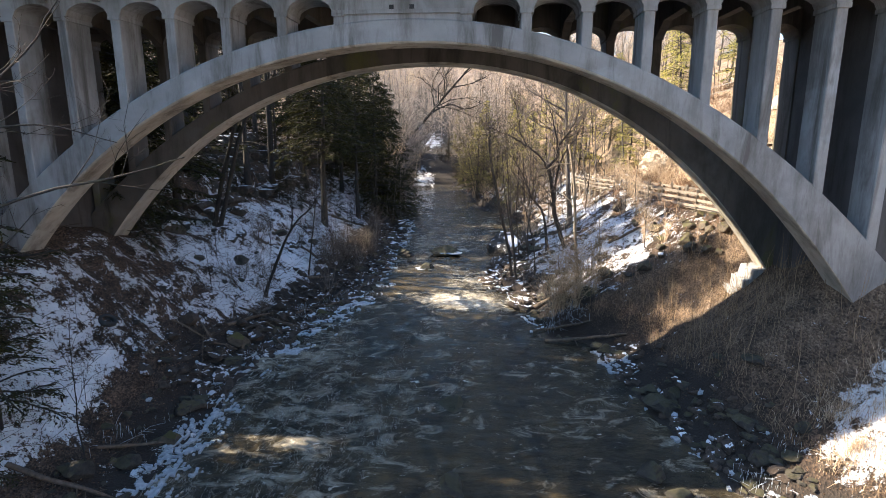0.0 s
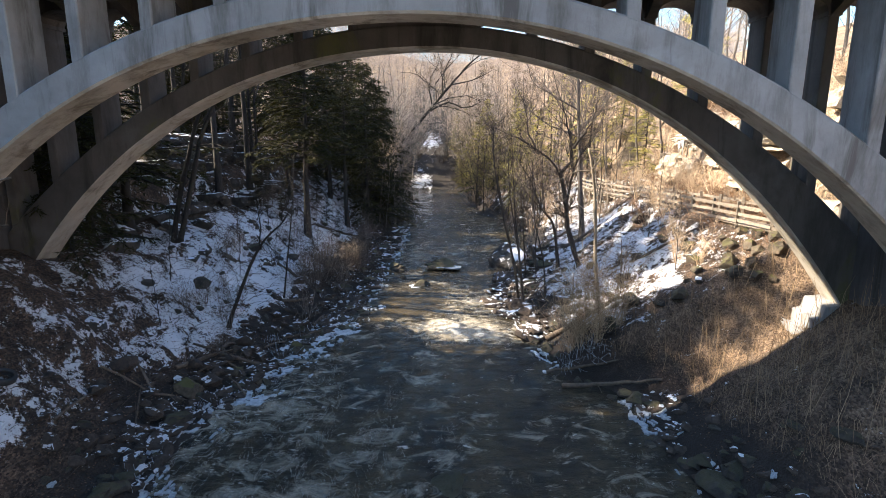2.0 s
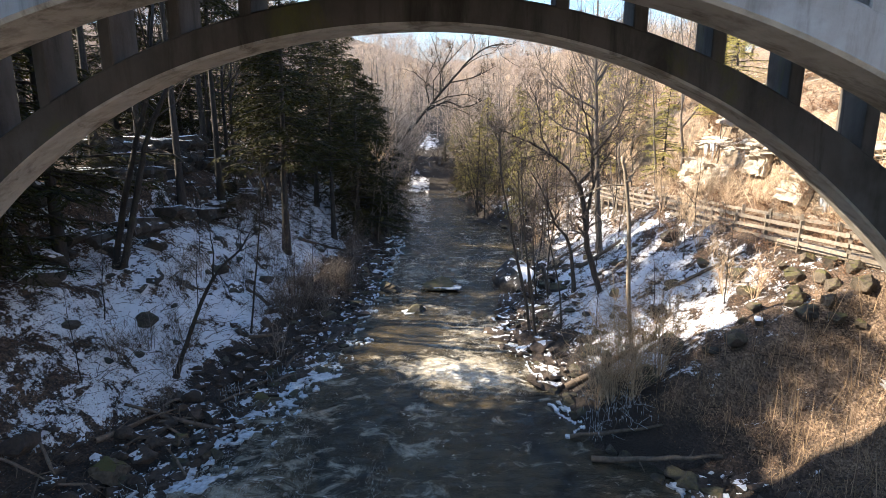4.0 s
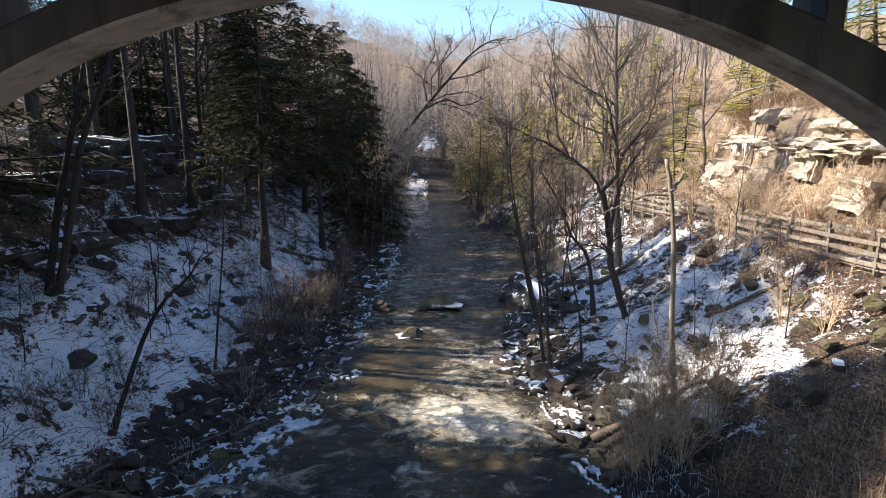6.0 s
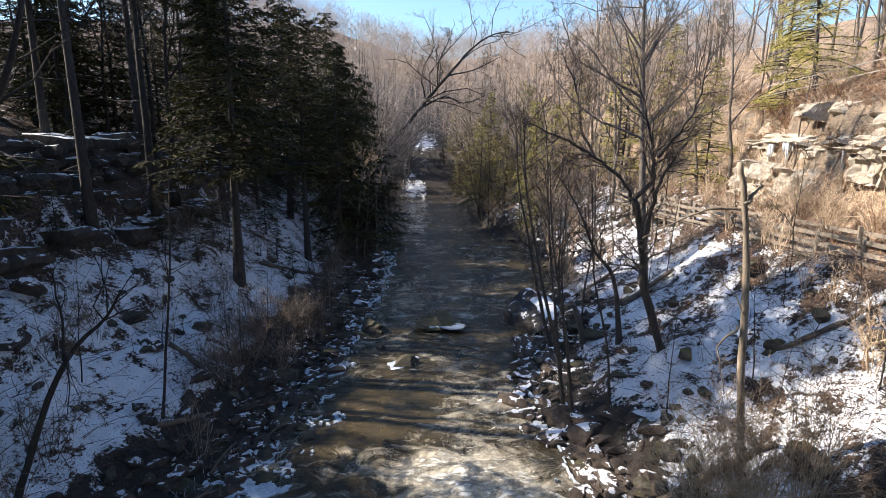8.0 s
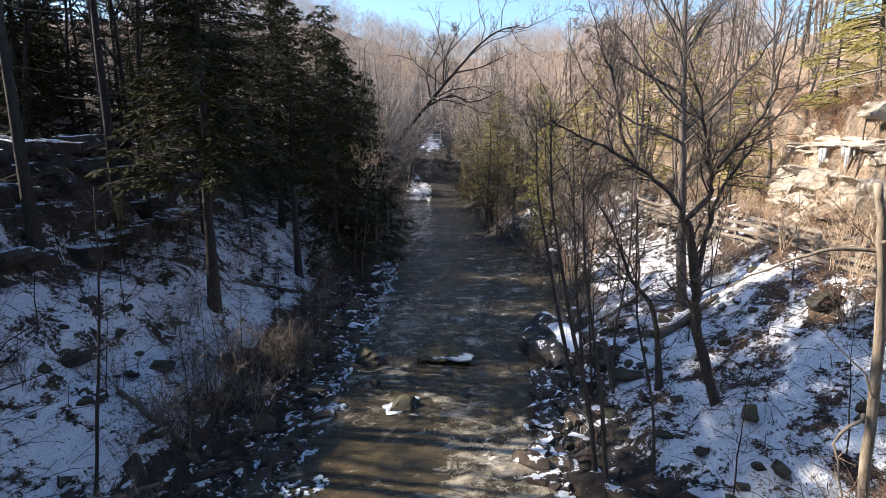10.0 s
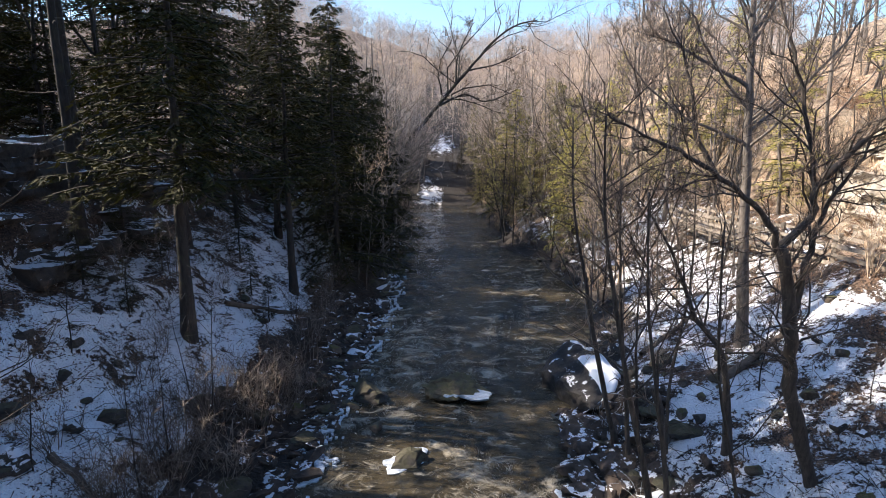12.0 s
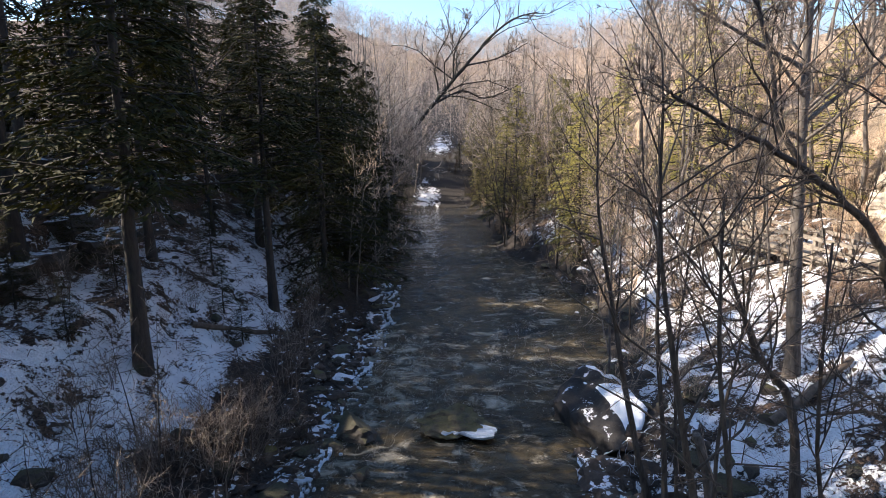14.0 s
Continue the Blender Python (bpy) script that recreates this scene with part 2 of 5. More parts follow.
WOOD = m_plain("weathered rail wood", (0.11, 0.09, 0.068), (0.30, 0.255, 0.20), 9)
LOG = m_plain("rotting log wood", (0.05, 0.036, 0.026), (0.18, 0.135, 0.095), 7)
ICE = m_plain("white rotten ice", (0.22, 0.25, 0.28), (0.66, 0.69, 0.73), 6.0, 0.35, True, 0.04)
SNOW = m_plain("settled snow", (0.76, 0.77, 0.80), (0.89, 0.89, 0.91), 2.0, 0.9, False, 0.02)
RUBBER = m_plain("black tyre rubber", (0.012, 0.012, 0.012), (0.04, 0.04, 0.04), 8, 0.7)


# ---- mesh helpers ----
def mesh_of(name, verts, faces, mat, smooth=False):
    me = bpy.data.meshes.new(name)
    me.from_pydata([tuple(v) for v in verts], [], faces)
    me.materials.append(mat)
    if smooth:
        me.polygons.foreach_set("use_smooth", [True] * len(me.polygons))
    me.update()
    return me


def piece(name, me, parent=None, m=None, label=""):
    """A mesh object under a thing or a part."""
    ob = new(name, me)
    if parent is not None:
        ob.parent = parent
    if m is not None:
        ob.matrix_basis = m
    return tagged(ob, label)


def part(name, bm, mat, parent, label="", smooth=False):
    me = bpy.data.meshes.new(name)
    bm.normal_update()
    bm.to_mesh(me)
    bm.free()
    me.materials.append(mat)
    if smooth:
        me.polygons.foreach_set("use_smooth", [True] * len(me.polygons))
    return piece(name, me, parent, None, label)


class Tubes:
    """Collects tapered tubes and small blades into one list of faces."""

    def __init__(self):
        self.v, self.f = [], []

    def tube(self, pts, radii, sides=5, cap=True):
        base = len(self.v)
        n = len(pts)
        for i, p in enumerate(pts):
            d = (pts[min(i + 1, n - 1)] - pts[max(i - 1, 0)]).normalized()
            a = d.orthogonal().normalized() if i == 0 else (a - d * a.dot(d)).normalized()
            b = d.cross(a)
            for k in range(sides):
                w = 2 * math.pi * k / sides
                self.v.append(p + (a * math.cos(w) + b * math.sin(w)) * radii[i])
        for i in range(n - 1):
            for k in range(sides):
                k2 = (k + 1) % sides
                self.f.append((base + i * sides + k, base + i * sides + k2, base + (i + 1) * sides + k2, base + (i + 1) * sides + k))
        if cap:
            self.f.append(tuple(base + (n - 1) * sides + k for k in range(sides)))

    def blade(self, p, d, length, width, up):
        s = d.cross(up)
        s = s.normalized() * width if s.length > 1e-4 else Vector((width, 0, 0))
        i = len(self.v)
        self.v += [p - s, p + s, p + d * length]
        self.f.append((i, i + 1, i + 2))

    def mesh(self, name, mat, smooth=True):
        return mesh_of(name, self.v, self.f, mat, smooth)


def box(bm, x0, x1, y0, y1, z0, z1):
    vs = [bm.verts.new((x, y, z)) for z in (z0, z1) for x, y in ((x0, y0), (x1, y0), (x1, y1), (x0, y1))]
    for q in ((3, 2, 1, 0), (4, 5, 6, 7), (0, 1, 5, 4), (1, 2, 6, 5), (2, 3, 7, 6), (3, 0, 4, 7)):
        bm.faces.new([vs[i] for i in q])


# ---- ground shape ----
def lattice(ix, iy):
    h = np.sin(ix * 127.1 + iy * 311.7) * 43758.5453
    return h - np.floor(h)


def value_noise(x, y):
    x, y = np.asarray(x, float), np.asarray(y, float)
    ix, iy = np.floor(x), np.floor(y)
    fx, fy = x - ix, y - iy
    fx, fy = fx * fx * (3 - 2 * fx), fy * fy * (3 - 2 * fy)
    a = lattice(ix, iy) * (1 - fx) + lattice(ix + 1, iy) * fx
    b = lattice(ix, iy + 1) * (1 - fx) + lattice(ix + 1, iy + 1) * fx
    return a * (1 - fy) + b * fy


def fractal(x, y, octaves=4):
    s, a, t = 0.0, 1.0, 0.0
    for k in range(octaves):
        s = s + a * (value_noise(x * 2 ** k + 17.3 * k, y * 2 ** k + 9.1 * k) - 0.5)
        t += a
        a *= 0.55
    return s / t * 2


LEFT_Y = (-80, 5, 14, 18, 22, 26, 31, 36, 41, 48, 58, 67, 80, 96, 104, 110)
LEFT_X = (-9.5, -9.0, -8.6, -8.7, -8.8, -7.4, -6.1, -4.9, -4.4, -4.3, -3.9, -4.5, -4.9, -5.5, -6.0, -6.2)
RIGHT_Y = (-80, 5, 14, 18, 21, 24, 25.5, 27, 30.5, 36, 42, 46, 51, 60, 69, 75, 84, 96, 104, 110)
RIGHT_X = (9.5, 9.4, 8.8, 8.0, 7.6, 7.6, 6.8, 5.3, 4.8, 4.1, 4.3, 4.5, 7.2, 8.6, 6.8, 4.3, 3.6, 3.0, 3.4, 3.6)
LEFT_D = (-3, -0.6, 0.9, 1.4, 3, 4.5, 6, 7.2, 9, 9.7, 10.5, 16, 24, 40, 80, 200, 1500)
LEFT_Z = (-1.1, -0.08, 0.12, 0.45, 1.35, 2.2, 3.3, 4.4, 5.1, 5.5, 7.2, 9.0, 12.0, 18.0, 30.0, 46.0, 52.0)
RIGHT_D = (-3, -0.4, 0.5, 0.9, 2, 4, 6, 8, 9.2, 11.2, 12.6, 13.9, 16, 30, 50, 90, 200, 1500)
RIGHT_Z = (-1.1, -0.08, 0.12, 0.45, 1.25, 2.3, 3.3, 4.6, 5.6, 5.8, 6.7, 11.0, 12.4, 17.5, 24.0, 33.0, 48.0, 52.0)


def shores(y):
    wob = 0.35 * fractal(y * 0.45, y * 0 + 3.3, 3)
    return np.interp(y, LEFT_Y, LEFT_X) + wob, np.interp(y, RIGHT_Y, RIGHT_X) + 0.35 * fractal(y * 0.45, y * 0 + 8.7, 3)


def ground_z(x, y):
    x, y = np.asarray(x, float), np.asarray(y, float)
    le, re = shores(y)
    dl, dr = le - x, x - re
    z = np.where(dl > dr, np.interp(dl, LEFT_D, LEFT_Z), np.interp(dr, RIGHT_D, RIGHT_Z))
    d = np.maximum(dl, dr)
    # the valley closes far upstream and downstream
    end = np.interp(y, (-400, -120, -70, 103.5, 105, 110, 118, 127, 138, 165, 210, 330, 1500), (60, 30, -2, -2, 0.6, 4.0, 5.2, 6.6, 11.5, 17.0, 26.0, 47.0, 60.0))
    side = end + 0.10 * np.clip(x - 4, 0, 60) + 0.30 * np.clip(-x - 6, 0, 60) + 2.2 * fractal(x * 0.05, y * 0.05, 3) * np.clip((y - 112) / 30, 0, 1)
    k = np.clip((y - 102) / 22, 0, 1)
    z = np.where(d < 0, np.maximum(z, end), z * (1 - k) + np.maximum(side, z * (1 - k)) * k)
    z = np.where(y > 104, np.maximum(z, side), z)
    # the right bank downstream of the bridge is lower
    low = np.clip((19 - y) / 8, 0, 1) * np.clip((d - 1) / 3, 0, 1) * (dr > 0) * np.clip((14 - d) / 6, 0, 1)
    z = z - 0.6 * low
    # steeper banks beside the feet of the arches
    z = z + 1.9 * np.exp(-((x + 14.8) / 3.4) ** 2 - ((y - 21) / 5.5) ** 2) + 2.6 * np.exp(-((x - 14.6) / 3.6) ** 2 - ((y - 18.5) / 3.8) ** 2)
    rough = np.clip((d + 0.2) / 2.0, 0, 1) * 1.0 + 0.12 * np.clip(d + 0.6, 0, 1)
    return z + rough * (0.45 * fractal(x * 0.28, y * 0.28, 3) + 0.16 * fractal(x * 1.1 + 5, y * 1.1, 3))


# ---- end of ground shape ----
def stretched(lo, hi, step, far, growth=1.22):
    """Even steps in the middle, growing steps out to the far ends."""
    mid = list(np.arange(lo, hi + step / 2, step))
    s, a, b = step, [], []
    p = lo
    while p > -far:
        s *= growth
        p -= s
        a.append(p)
    s, p = step, hi
    while p < far:
        s *= growth
        p += s
        b.append(p)
    return np.array(a[::-1] + mid + b)


def sheet(name, xs, ys, zfun, mat):
    X, Y = np.meshgrid(xs, ys)
    Z = zfun(X, Y)
    nx, ny = len(xs), len(ys)
    me = bpy.data.meshes.new(name)
    me.vertices.add(nx * ny)
    me.vertices.foreach_set("co", np.stack([X, Y, Z], -1).ravel())
    i = (np.arange(ny - 1)[:, None] * nx + np.arange(nx - 1)[None, :]).ravel()
    quads = np.stack([i, i + 1, i + nx + 1, i + nx], -1)
    me.loops.add(quads.size)
    me.loops.foreach_set("vertex_index", quads.ravel())
    me.polygons.add(len(quads))
    me.polygons.foreach_set("loop_start", np.arange(0, quads.size, 4))
    me.polygons.foreach_set("loop_total", np.full(len(quads), 4))
    me.polygons.foreach_set("use_smooth", np.ones(len(quads), bool))
    me.materials.append(mat)
    me.update(calc_edges=True)
    return me, X, Y, Z


def attribute(me, name, values):
    me.attributes.new(name, "FLOAT", "POINT").data.foreach_set("value", np.asarray(values, np.float32).ravel())


def snow_cover(x, y):
    """How likely snow lies at a place: thick on the open banks, thin under the bridge and on the sunny hill."""
    le, re = shores(y)
    dl, dr = le - x, x - re
    dl = np.where(dl > 1.0, 1.0 + np.maximum(0.0, (dl - 1.0) * np.interp(y, (18, 29), (1.5, 1.0)) + 1.5 * fractal(x * 0.22 + 3, y * 0.22, 3)), dl)
    left = np.interp(dl, (-0.6, 0.2, 1.2, 1.8, 2.8, 3.6, 8, 10, 12, 18, 60), (0.35, 0.3, 0.1, -0.1, 0.15, 0.74, 0.56, 0.30, 0.2, 0.32, 0.15))
    near = np.clip((16.2 - y - 0.35 * (12.5 - x) + 1.0 * fractal(x * 0.6, y * 0.6, 2)) / 1.5, 0, 1) * np.clip((dr - 1.2) / 1.5, 0, 1) * np.clip(9 - dr, 0, 1) * 0.72
    right = np.interp(dr, (-0.4, 0.3, 0.8, 1.6, 2.4, 7, 9, 12, 13, 20), (0.3, 0.2, 0.05, 0.35, 0.6, 0.56, 0.4, 0.1, -0.5, -1.0)) + 0.22 * fractal(x * 0.75 + 2, y * 0.75, 3) * (dr > 1)
    yl = np.interp(y, (0, 12, 17, 18.5, 20.5, 25, 27.5, 31, 70, 100), (0.8, 1.0, 0.95, 0.85, 0.58, 0.6, 0.92, 1, 0.86, 0.8))
    yr = np.interp(y, (0, 10, 13, 16, 18, 25.5, 28, 30.5, 60, 80), (0.5, 0.5, 0.4, 0.2, -0.3, -0.3, 0.55, 1.0, 1.0, 0.6))
    s = np.where(dl > dr, left * yl, np.maximum(near, right * np.where(right > 0, yr, 1.0)))
    gully = 0.62 * np.clip(1.5 - np.abs(x + 3.4) / 1.7, 0, 1) * np.interp(y, (103.5, 104.5, 109.5, 111), (0, 1, 1, 0)) + 0.7 * np.clip(1.5 - np.abs(x + 3.6 - 0.25 * (134 - y)) / 2.2, 0, 1) * np.interp(y, (124, 126, 134, 137), (0, 1, 1, 0))
    return np.where(y > 103.5, np.where(gully > 0.2, gully + 0.25 * fractal(x * 0.9, y * 0.7, 3), 0.02), s)


xs, ys = stretched(-26, 26, 0.22, 1500), stretched(2, 80, 0.25, 1600)
me, X, Y, Z = sheet("ground", xs, ys, ground_z, GROUND)
le, re = shores(Y)
D = np.maximum(le - X, X - re)
attribute(me, "snow", snow_cover(X, Y))
attribute(me, "wet", np.interp(D - 0.9 * (X > 0) * (Y > 27) - np.interp(Y, (20, 25), (0.0, 1.0)) * (X < 0) - 0.8 * fractal(X * 0.7, Y * 0.7, 2), (-5, 1.2, 2.2), (1, 0.9, 0)))
# paints sunlight as paler litter: right hill, far ridge, slope by the bridge
attribute(me, "dry", np.maximum(np.interp(X - re, (9, 13), (0, 1)), 0.3 * np.interp(X - re, (1.5, 4), (0, 1)) * np.interp(Y, (14, 17, 27, 30), (0, 1, 1, 0))) * (X > 0) + np.clip((Y - 100) / 20, 0, 1) * (X > -40))
attribute(me, "rock", np.clip(0.45 + 1.2 * fractal(X * 0.9, Y * 0.9, 3), 0, 1) * np.interp(X - re, (11.2, 12.3, 14, 15.0), (0, 0.9, 0.9, 0)) * (Y > 26) * (Y < 80))
tagged(piece("ground", me), "wooded gorge banks of brown leaf litter and patchy snow", "ground", "", "structure")


def river_z(x, y):
    chop = np.interp(y, (0, 20, 27, 40, 80, 110), (0.5, 0.7, 1.6, 1.3, 1.1, 0.9))
    boil = np.exp(-((y - 32.4 + 0.2 * x) / 1.5) ** 2 - ((x - 0.6) / 3.2) ** 2)
    return chop * (0.085 * fractal(x * 0.35, y * 0.9, 4) + 0.06 * fractal(x * 1.0, y * 2.2, 3)) + boil * (0.10 + 0.22 * fractal(x * 1.2, y * 1.6, 3))


me, X, Y, Z = sheet("river", np.arange(-11.5, 12.0, 0.16), stretched(8, 60, 0.18, 108, 1.04), river_z, WATER)
le, re = shores(Y)
D = np.minimum(X - le, re - X)
foam = 0.32 + 0.40 * np.exp(-((Y - 22) / 9.0) ** 2) * np.clip((4 - X) / 3, 0, 1) + 2.7 * np.exp(-((Y - 32.4 + 0.2 * X) / 1.5) ** 2 - ((X - 1.0) / 3.0) ** 2) + 1.2 * np.exp(-((Y - 37) / 4.0) ** 2 - ((X - 2.0) / 1.8) ** 2) + 0.40 * np.exp(-D / 1.6) * (X < 2) + 0.2 * np.exp(-((Y - 56) / 15.0) ** 2) + 0.8 * fractal(X * 0.35, Y * 0.12, 3)
attribute(me, "foam", np.clip(foam, 0, 2.2))
tagged(piece("river", me), "murky brown shallow river with white foam streaks", "river", "", "structure")


# ---- the bridge ----
MID = -1.1                      # crown of the arches along the bridge
SPRING, DECK_Z = 13.7, 15.0
RIBS = ((0.0, 1.2), (5.6, 6.8))


def intrados(x, rear=False):
    """Underside of an arch; the span falls a little faster towards the sunny side."""
    d = abs(x + 0.9)
    k2, k4 = (0.0254, 4.0e-5) if x < -0.9 else ((0.0319, 5.1e-5) if rear else (0.0304, 4.95e-5))
    return 12.8 - k2 * d * d - k4 * d ** 4


def extrados(x):
    d = abs(x - MID)
    k2, k4 = (0.0274, 0.9e-5) if x < MID else (0.0294, 1.3e-5)
    return 13.55 - k2 * d * d - k4 * d ** 4


bridge = tagged(new("bridge"), "grey weathered concrete open-spandrel arch bridge over the river", "bridge")
bridge.matrix_basis = pose(0, 18.4, 0, 0, 0, math.degrees(math.atan(-0.083)))
COLS = [MID + 1.84 * k for k in range(1, 9)] + [-1.45 - 1.86 * k for k in range(1, 9)]


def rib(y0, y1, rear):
    """One arch rib: faces in one material, underside in another, brightened as if sunlit."""
    bm = bmesh.new()
    rows = []
    ends = 16.6
    n = 72
    for i in range(n + 1):
        x = MID - ends + 2 * ends * i / n
        lo, hi = intrados(x, rear), extrados(x)
        c = 0.06
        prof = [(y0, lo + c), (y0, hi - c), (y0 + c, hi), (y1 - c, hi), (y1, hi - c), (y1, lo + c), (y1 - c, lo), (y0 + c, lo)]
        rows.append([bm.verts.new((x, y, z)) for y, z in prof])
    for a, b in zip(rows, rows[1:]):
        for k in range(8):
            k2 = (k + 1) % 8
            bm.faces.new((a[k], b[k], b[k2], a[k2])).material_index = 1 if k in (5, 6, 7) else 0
    bm.faces.new(rows[0])
    bm.faces.new(rows[-1][::-1])
    return bm


def ground_here(x, y):
    """Ground height under a point of the bridge's own plan."""
    p = bridge.matrix_basis @ Vector((x, y, 0))
    return float(ground_z(p.x, p.y))


def column(x, y0, y1):
    bm = bmesh.new()
    w = 0.165
    foot = max(min(extrados(x - 0.3), extrados(x + 0.3)) - 0.25, min(ground_here(x, y0), ground_here(x, y1)) - 0.5)
    box(bm, x - w, x + w, y0 + 0.02, y1 - 0.02, foot, SPRING + 0.02)
    bmesh.ops.bevel(bm, geom=[e for e in bm.edges if abs(e.verts[0].co.z - e.verts[1].co.z) > 0.5], offset=0.03, segments=1, affect="EDGES")
    box(bm, x - w - 0.045, x + w + 0.045, y0 - 0.03, y1 + 0.03, SPRING - 0.07, SPRING + 0.06)
    return bm


def spandrel_arch(xa, xb, y0, y1):
    """The wall over one bay, with a flat-arched opening in its underside."""
    bm = bmesh.new()
    n = 12
    a, b = xa + 0.165, xb - 0.165
    mid, half, rise = (a + b) / 2, (b - a) / 2, 0.46
    front, back = [], []
    for i in range(n + 1):
        u = -1 + 2 * i / n
        x, z = mid + u * half, SPRING + rise * math.sqrt(max(0.0, 1 - u * u)) ** 1.0
        for row, y in ((front, y0), (back, y1)):
            row.append((bm.verts.new((x, y, z)), bm.verts.new((x, y, DECK_Z))))
    for i in range(n):
        bm.faces.new((front[i][0], front[i + 1][0], front[i + 1][1], front[i][1]))
        bm.faces.new((back[i + 1][0], back[i][0], back[i][1], back[i + 1][1]))
        bm.faces.new((front[i + 1][0], front[i][0], back[i][0], back[i + 1][0]))
    for x0, x1 in ((xa, a), (b, xb)):
        box(bm, x0, x1, y0, y1, SPRING + 0.06, DECK_Z)
    return bm


for y0, y1 in RIBS:
    mat_here = CONCRETE if y0 < 1 else CONCRETE_BROWN
    part("arch_rib", rib(y0, y1, y0 > 1), mat_here, bridge).data.materials.append(CONCRETE_SUNLIT)
    xs_c = sorted(COLS)
    for x in xs_c:
        part("column", column(x, y0, y1), mat_here, bridge)
    for xa, xb in zip(xs_c, xs_c[1:]):
        if xa < MID < xb:
            bm = bmesh.new()
            n = 16
            for y in (y0 + 0.05, y1 - 0.05):
                rows = [(bm.verts.new((x, y, extrados(x) - 0.15)), bm.verts.new((x, y, DECK_Z))) for x in np.linspace(xa, xb, n + 1)]
                for p, q in zip(rows, rows[1:]):
                    bm.faces.new((p[0], q[0], q[1], p[1]))
            part("crown_wall", bm, mat_here, bridge)
            bm = bmesh.new()
            box(bm, xa - 0.2, xb + 0.2, y0 - 0.03, y1 + 0.03, SPRING - 0.02, SPRING + 0.1)
            part("string_course", bm, CONCRETE, bridge)
        else:
            part("spandrel_arch", spandrel_arch(xa, xb, y0, y1), mat_here, bridge)
for x in COLS:
    bm = bmesh.new()
    y0, y1 = RIBS[0][1], RIBS[1][0]
    box(bm, x - 0.16, x + 0.16, y0, y1, SPRING + 0.45, DECK_Z)
    for y, s in ((y0, 1), (y1, -1)):
        q = [bm.verts.new((x + w, a, b)) for w in (-0.15, 0.15) for a, b in ((y, SPRING - 0.1), (y + s * 1.1, SPRING + 0.46), (y, SPRING + 0.46))]
        bm.faces.new(q[:3])
        bm.faces.new(q[5:2:-1])
        for i in range(3):
            bm.faces.new((q[i], q[(i + 1) % 3], q[3 + (i + 1) % 3], q[3 + i]))
    part("floor_beam", bm, CONCRETE_BROWN, bridge)
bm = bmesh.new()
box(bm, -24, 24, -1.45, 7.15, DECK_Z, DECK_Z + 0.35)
part("deck", bm, CONCRETE_BROWN, bridge)
for y in (-1.45, 6.85):
    bm = bmesh.new()
    box(bm, -24, 24, y, y + 0.3, DECK_Z + 0.35, DECK_Z + 1.35)
    part("parapet", bm, CONCRETE, bridge)
# brackets that carry the overhang of the deck
for x in np.arange(-14.95, 14.0, 1.845):
    for y0, s in ((0.0, -1),):
        bm = bmesh.new()
        q = [bm.verts.new((x + w, y0 + s * a, b)) for w in (-0.14, 0.14) for a, b in ((-0.05, 14.15), (1.2, 14.72), (1.2, DECK_Z), (-0.05, DECK_Z))]
        bm.faces.new(q[3::-1])
        bm.faces.new(q[4:])
        for i in range(4):
            bm.faces.new((q[i], q[(i + 1) % 4], q[4 + (i + 1) % 4], q[4 + i]))
        bmesh.ops.recalc_face_normals(bm, faces=bm.faces[:])
        part("bracket", bm, CONCRETE, bridge)
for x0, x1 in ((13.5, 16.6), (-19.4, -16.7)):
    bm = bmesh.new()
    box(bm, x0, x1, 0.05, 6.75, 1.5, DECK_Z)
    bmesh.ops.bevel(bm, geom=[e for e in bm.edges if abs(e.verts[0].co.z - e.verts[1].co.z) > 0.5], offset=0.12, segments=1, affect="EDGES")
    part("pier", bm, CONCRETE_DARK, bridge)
# stepped footings of the arches on the sunny bank, each with a sloping shoulder
for y0, y1, x0, top in ((5.6, 6.8, 12.4, 4.35), (0.0, 1.2, 12.9, 4.2)):
    bm = bmesh.new()
    side = [(x0, 2.0), (x0, top - 0.5), (x0 + 0.3, top - 0.45), (x0 + 0.36, top - 0.04), (x0 + 0.8, top), (x0 + 2.0, top + 0.1), (x0 + 2.0, 2.0)]
    a = [bm.verts.new((x, y0 - 0.08, z)) for x, z in side]
    b = [bm.verts.new((x, y1 + 0.08, z)) for x, z in side]
    bm.faces.new(a)
    bm.faces.new(b[::-1])
    for i in range(len(side)):
        j = (i + 1) % len(side)
        bm.faces.new((a[j], a[i], b[i], b[j]))
    bmesh.ops.bevel(bm, geom=bm.edges[:], offset=0.025, segments=1, affect="EDGES")
    part("footing", bm, CONCRETE, bridge)
    bm = bmesh.new()
    box(bm, x0 - 0.25, x0 + 2.6, y0 - 0.55, y1 + 0.5, 2.2, 3.35 if y0 > 1 else 3.5)
    bmesh.ops.bevel(bm, geom=bm.edges[:], offset=0.08, segments=2, affect="EDGES")
    part("footing_slab", bm, CONCRETE, bridge)
# dark solid blocks in the crown wall, standing in for shaded weep holes
for x in (-1.62, -0.98):
    bm = bmesh.new()
    box(bm, x - 0.07, x + 0.07, 0.02, 0.10, 13.76, 13.94)
    part("weep_hole", bm, RUBBER, bridge, "small dark block standing in for a hole")
for x0, x1 in ((-32, -19.41), (16.61, 32)):
    bm = bmesh.new()
    box(bm, x0, x1, 0.1, 6.7, 4.0, DECK_Z)
    part("abutment", bm, CONCRETE_BROWN, bridge)


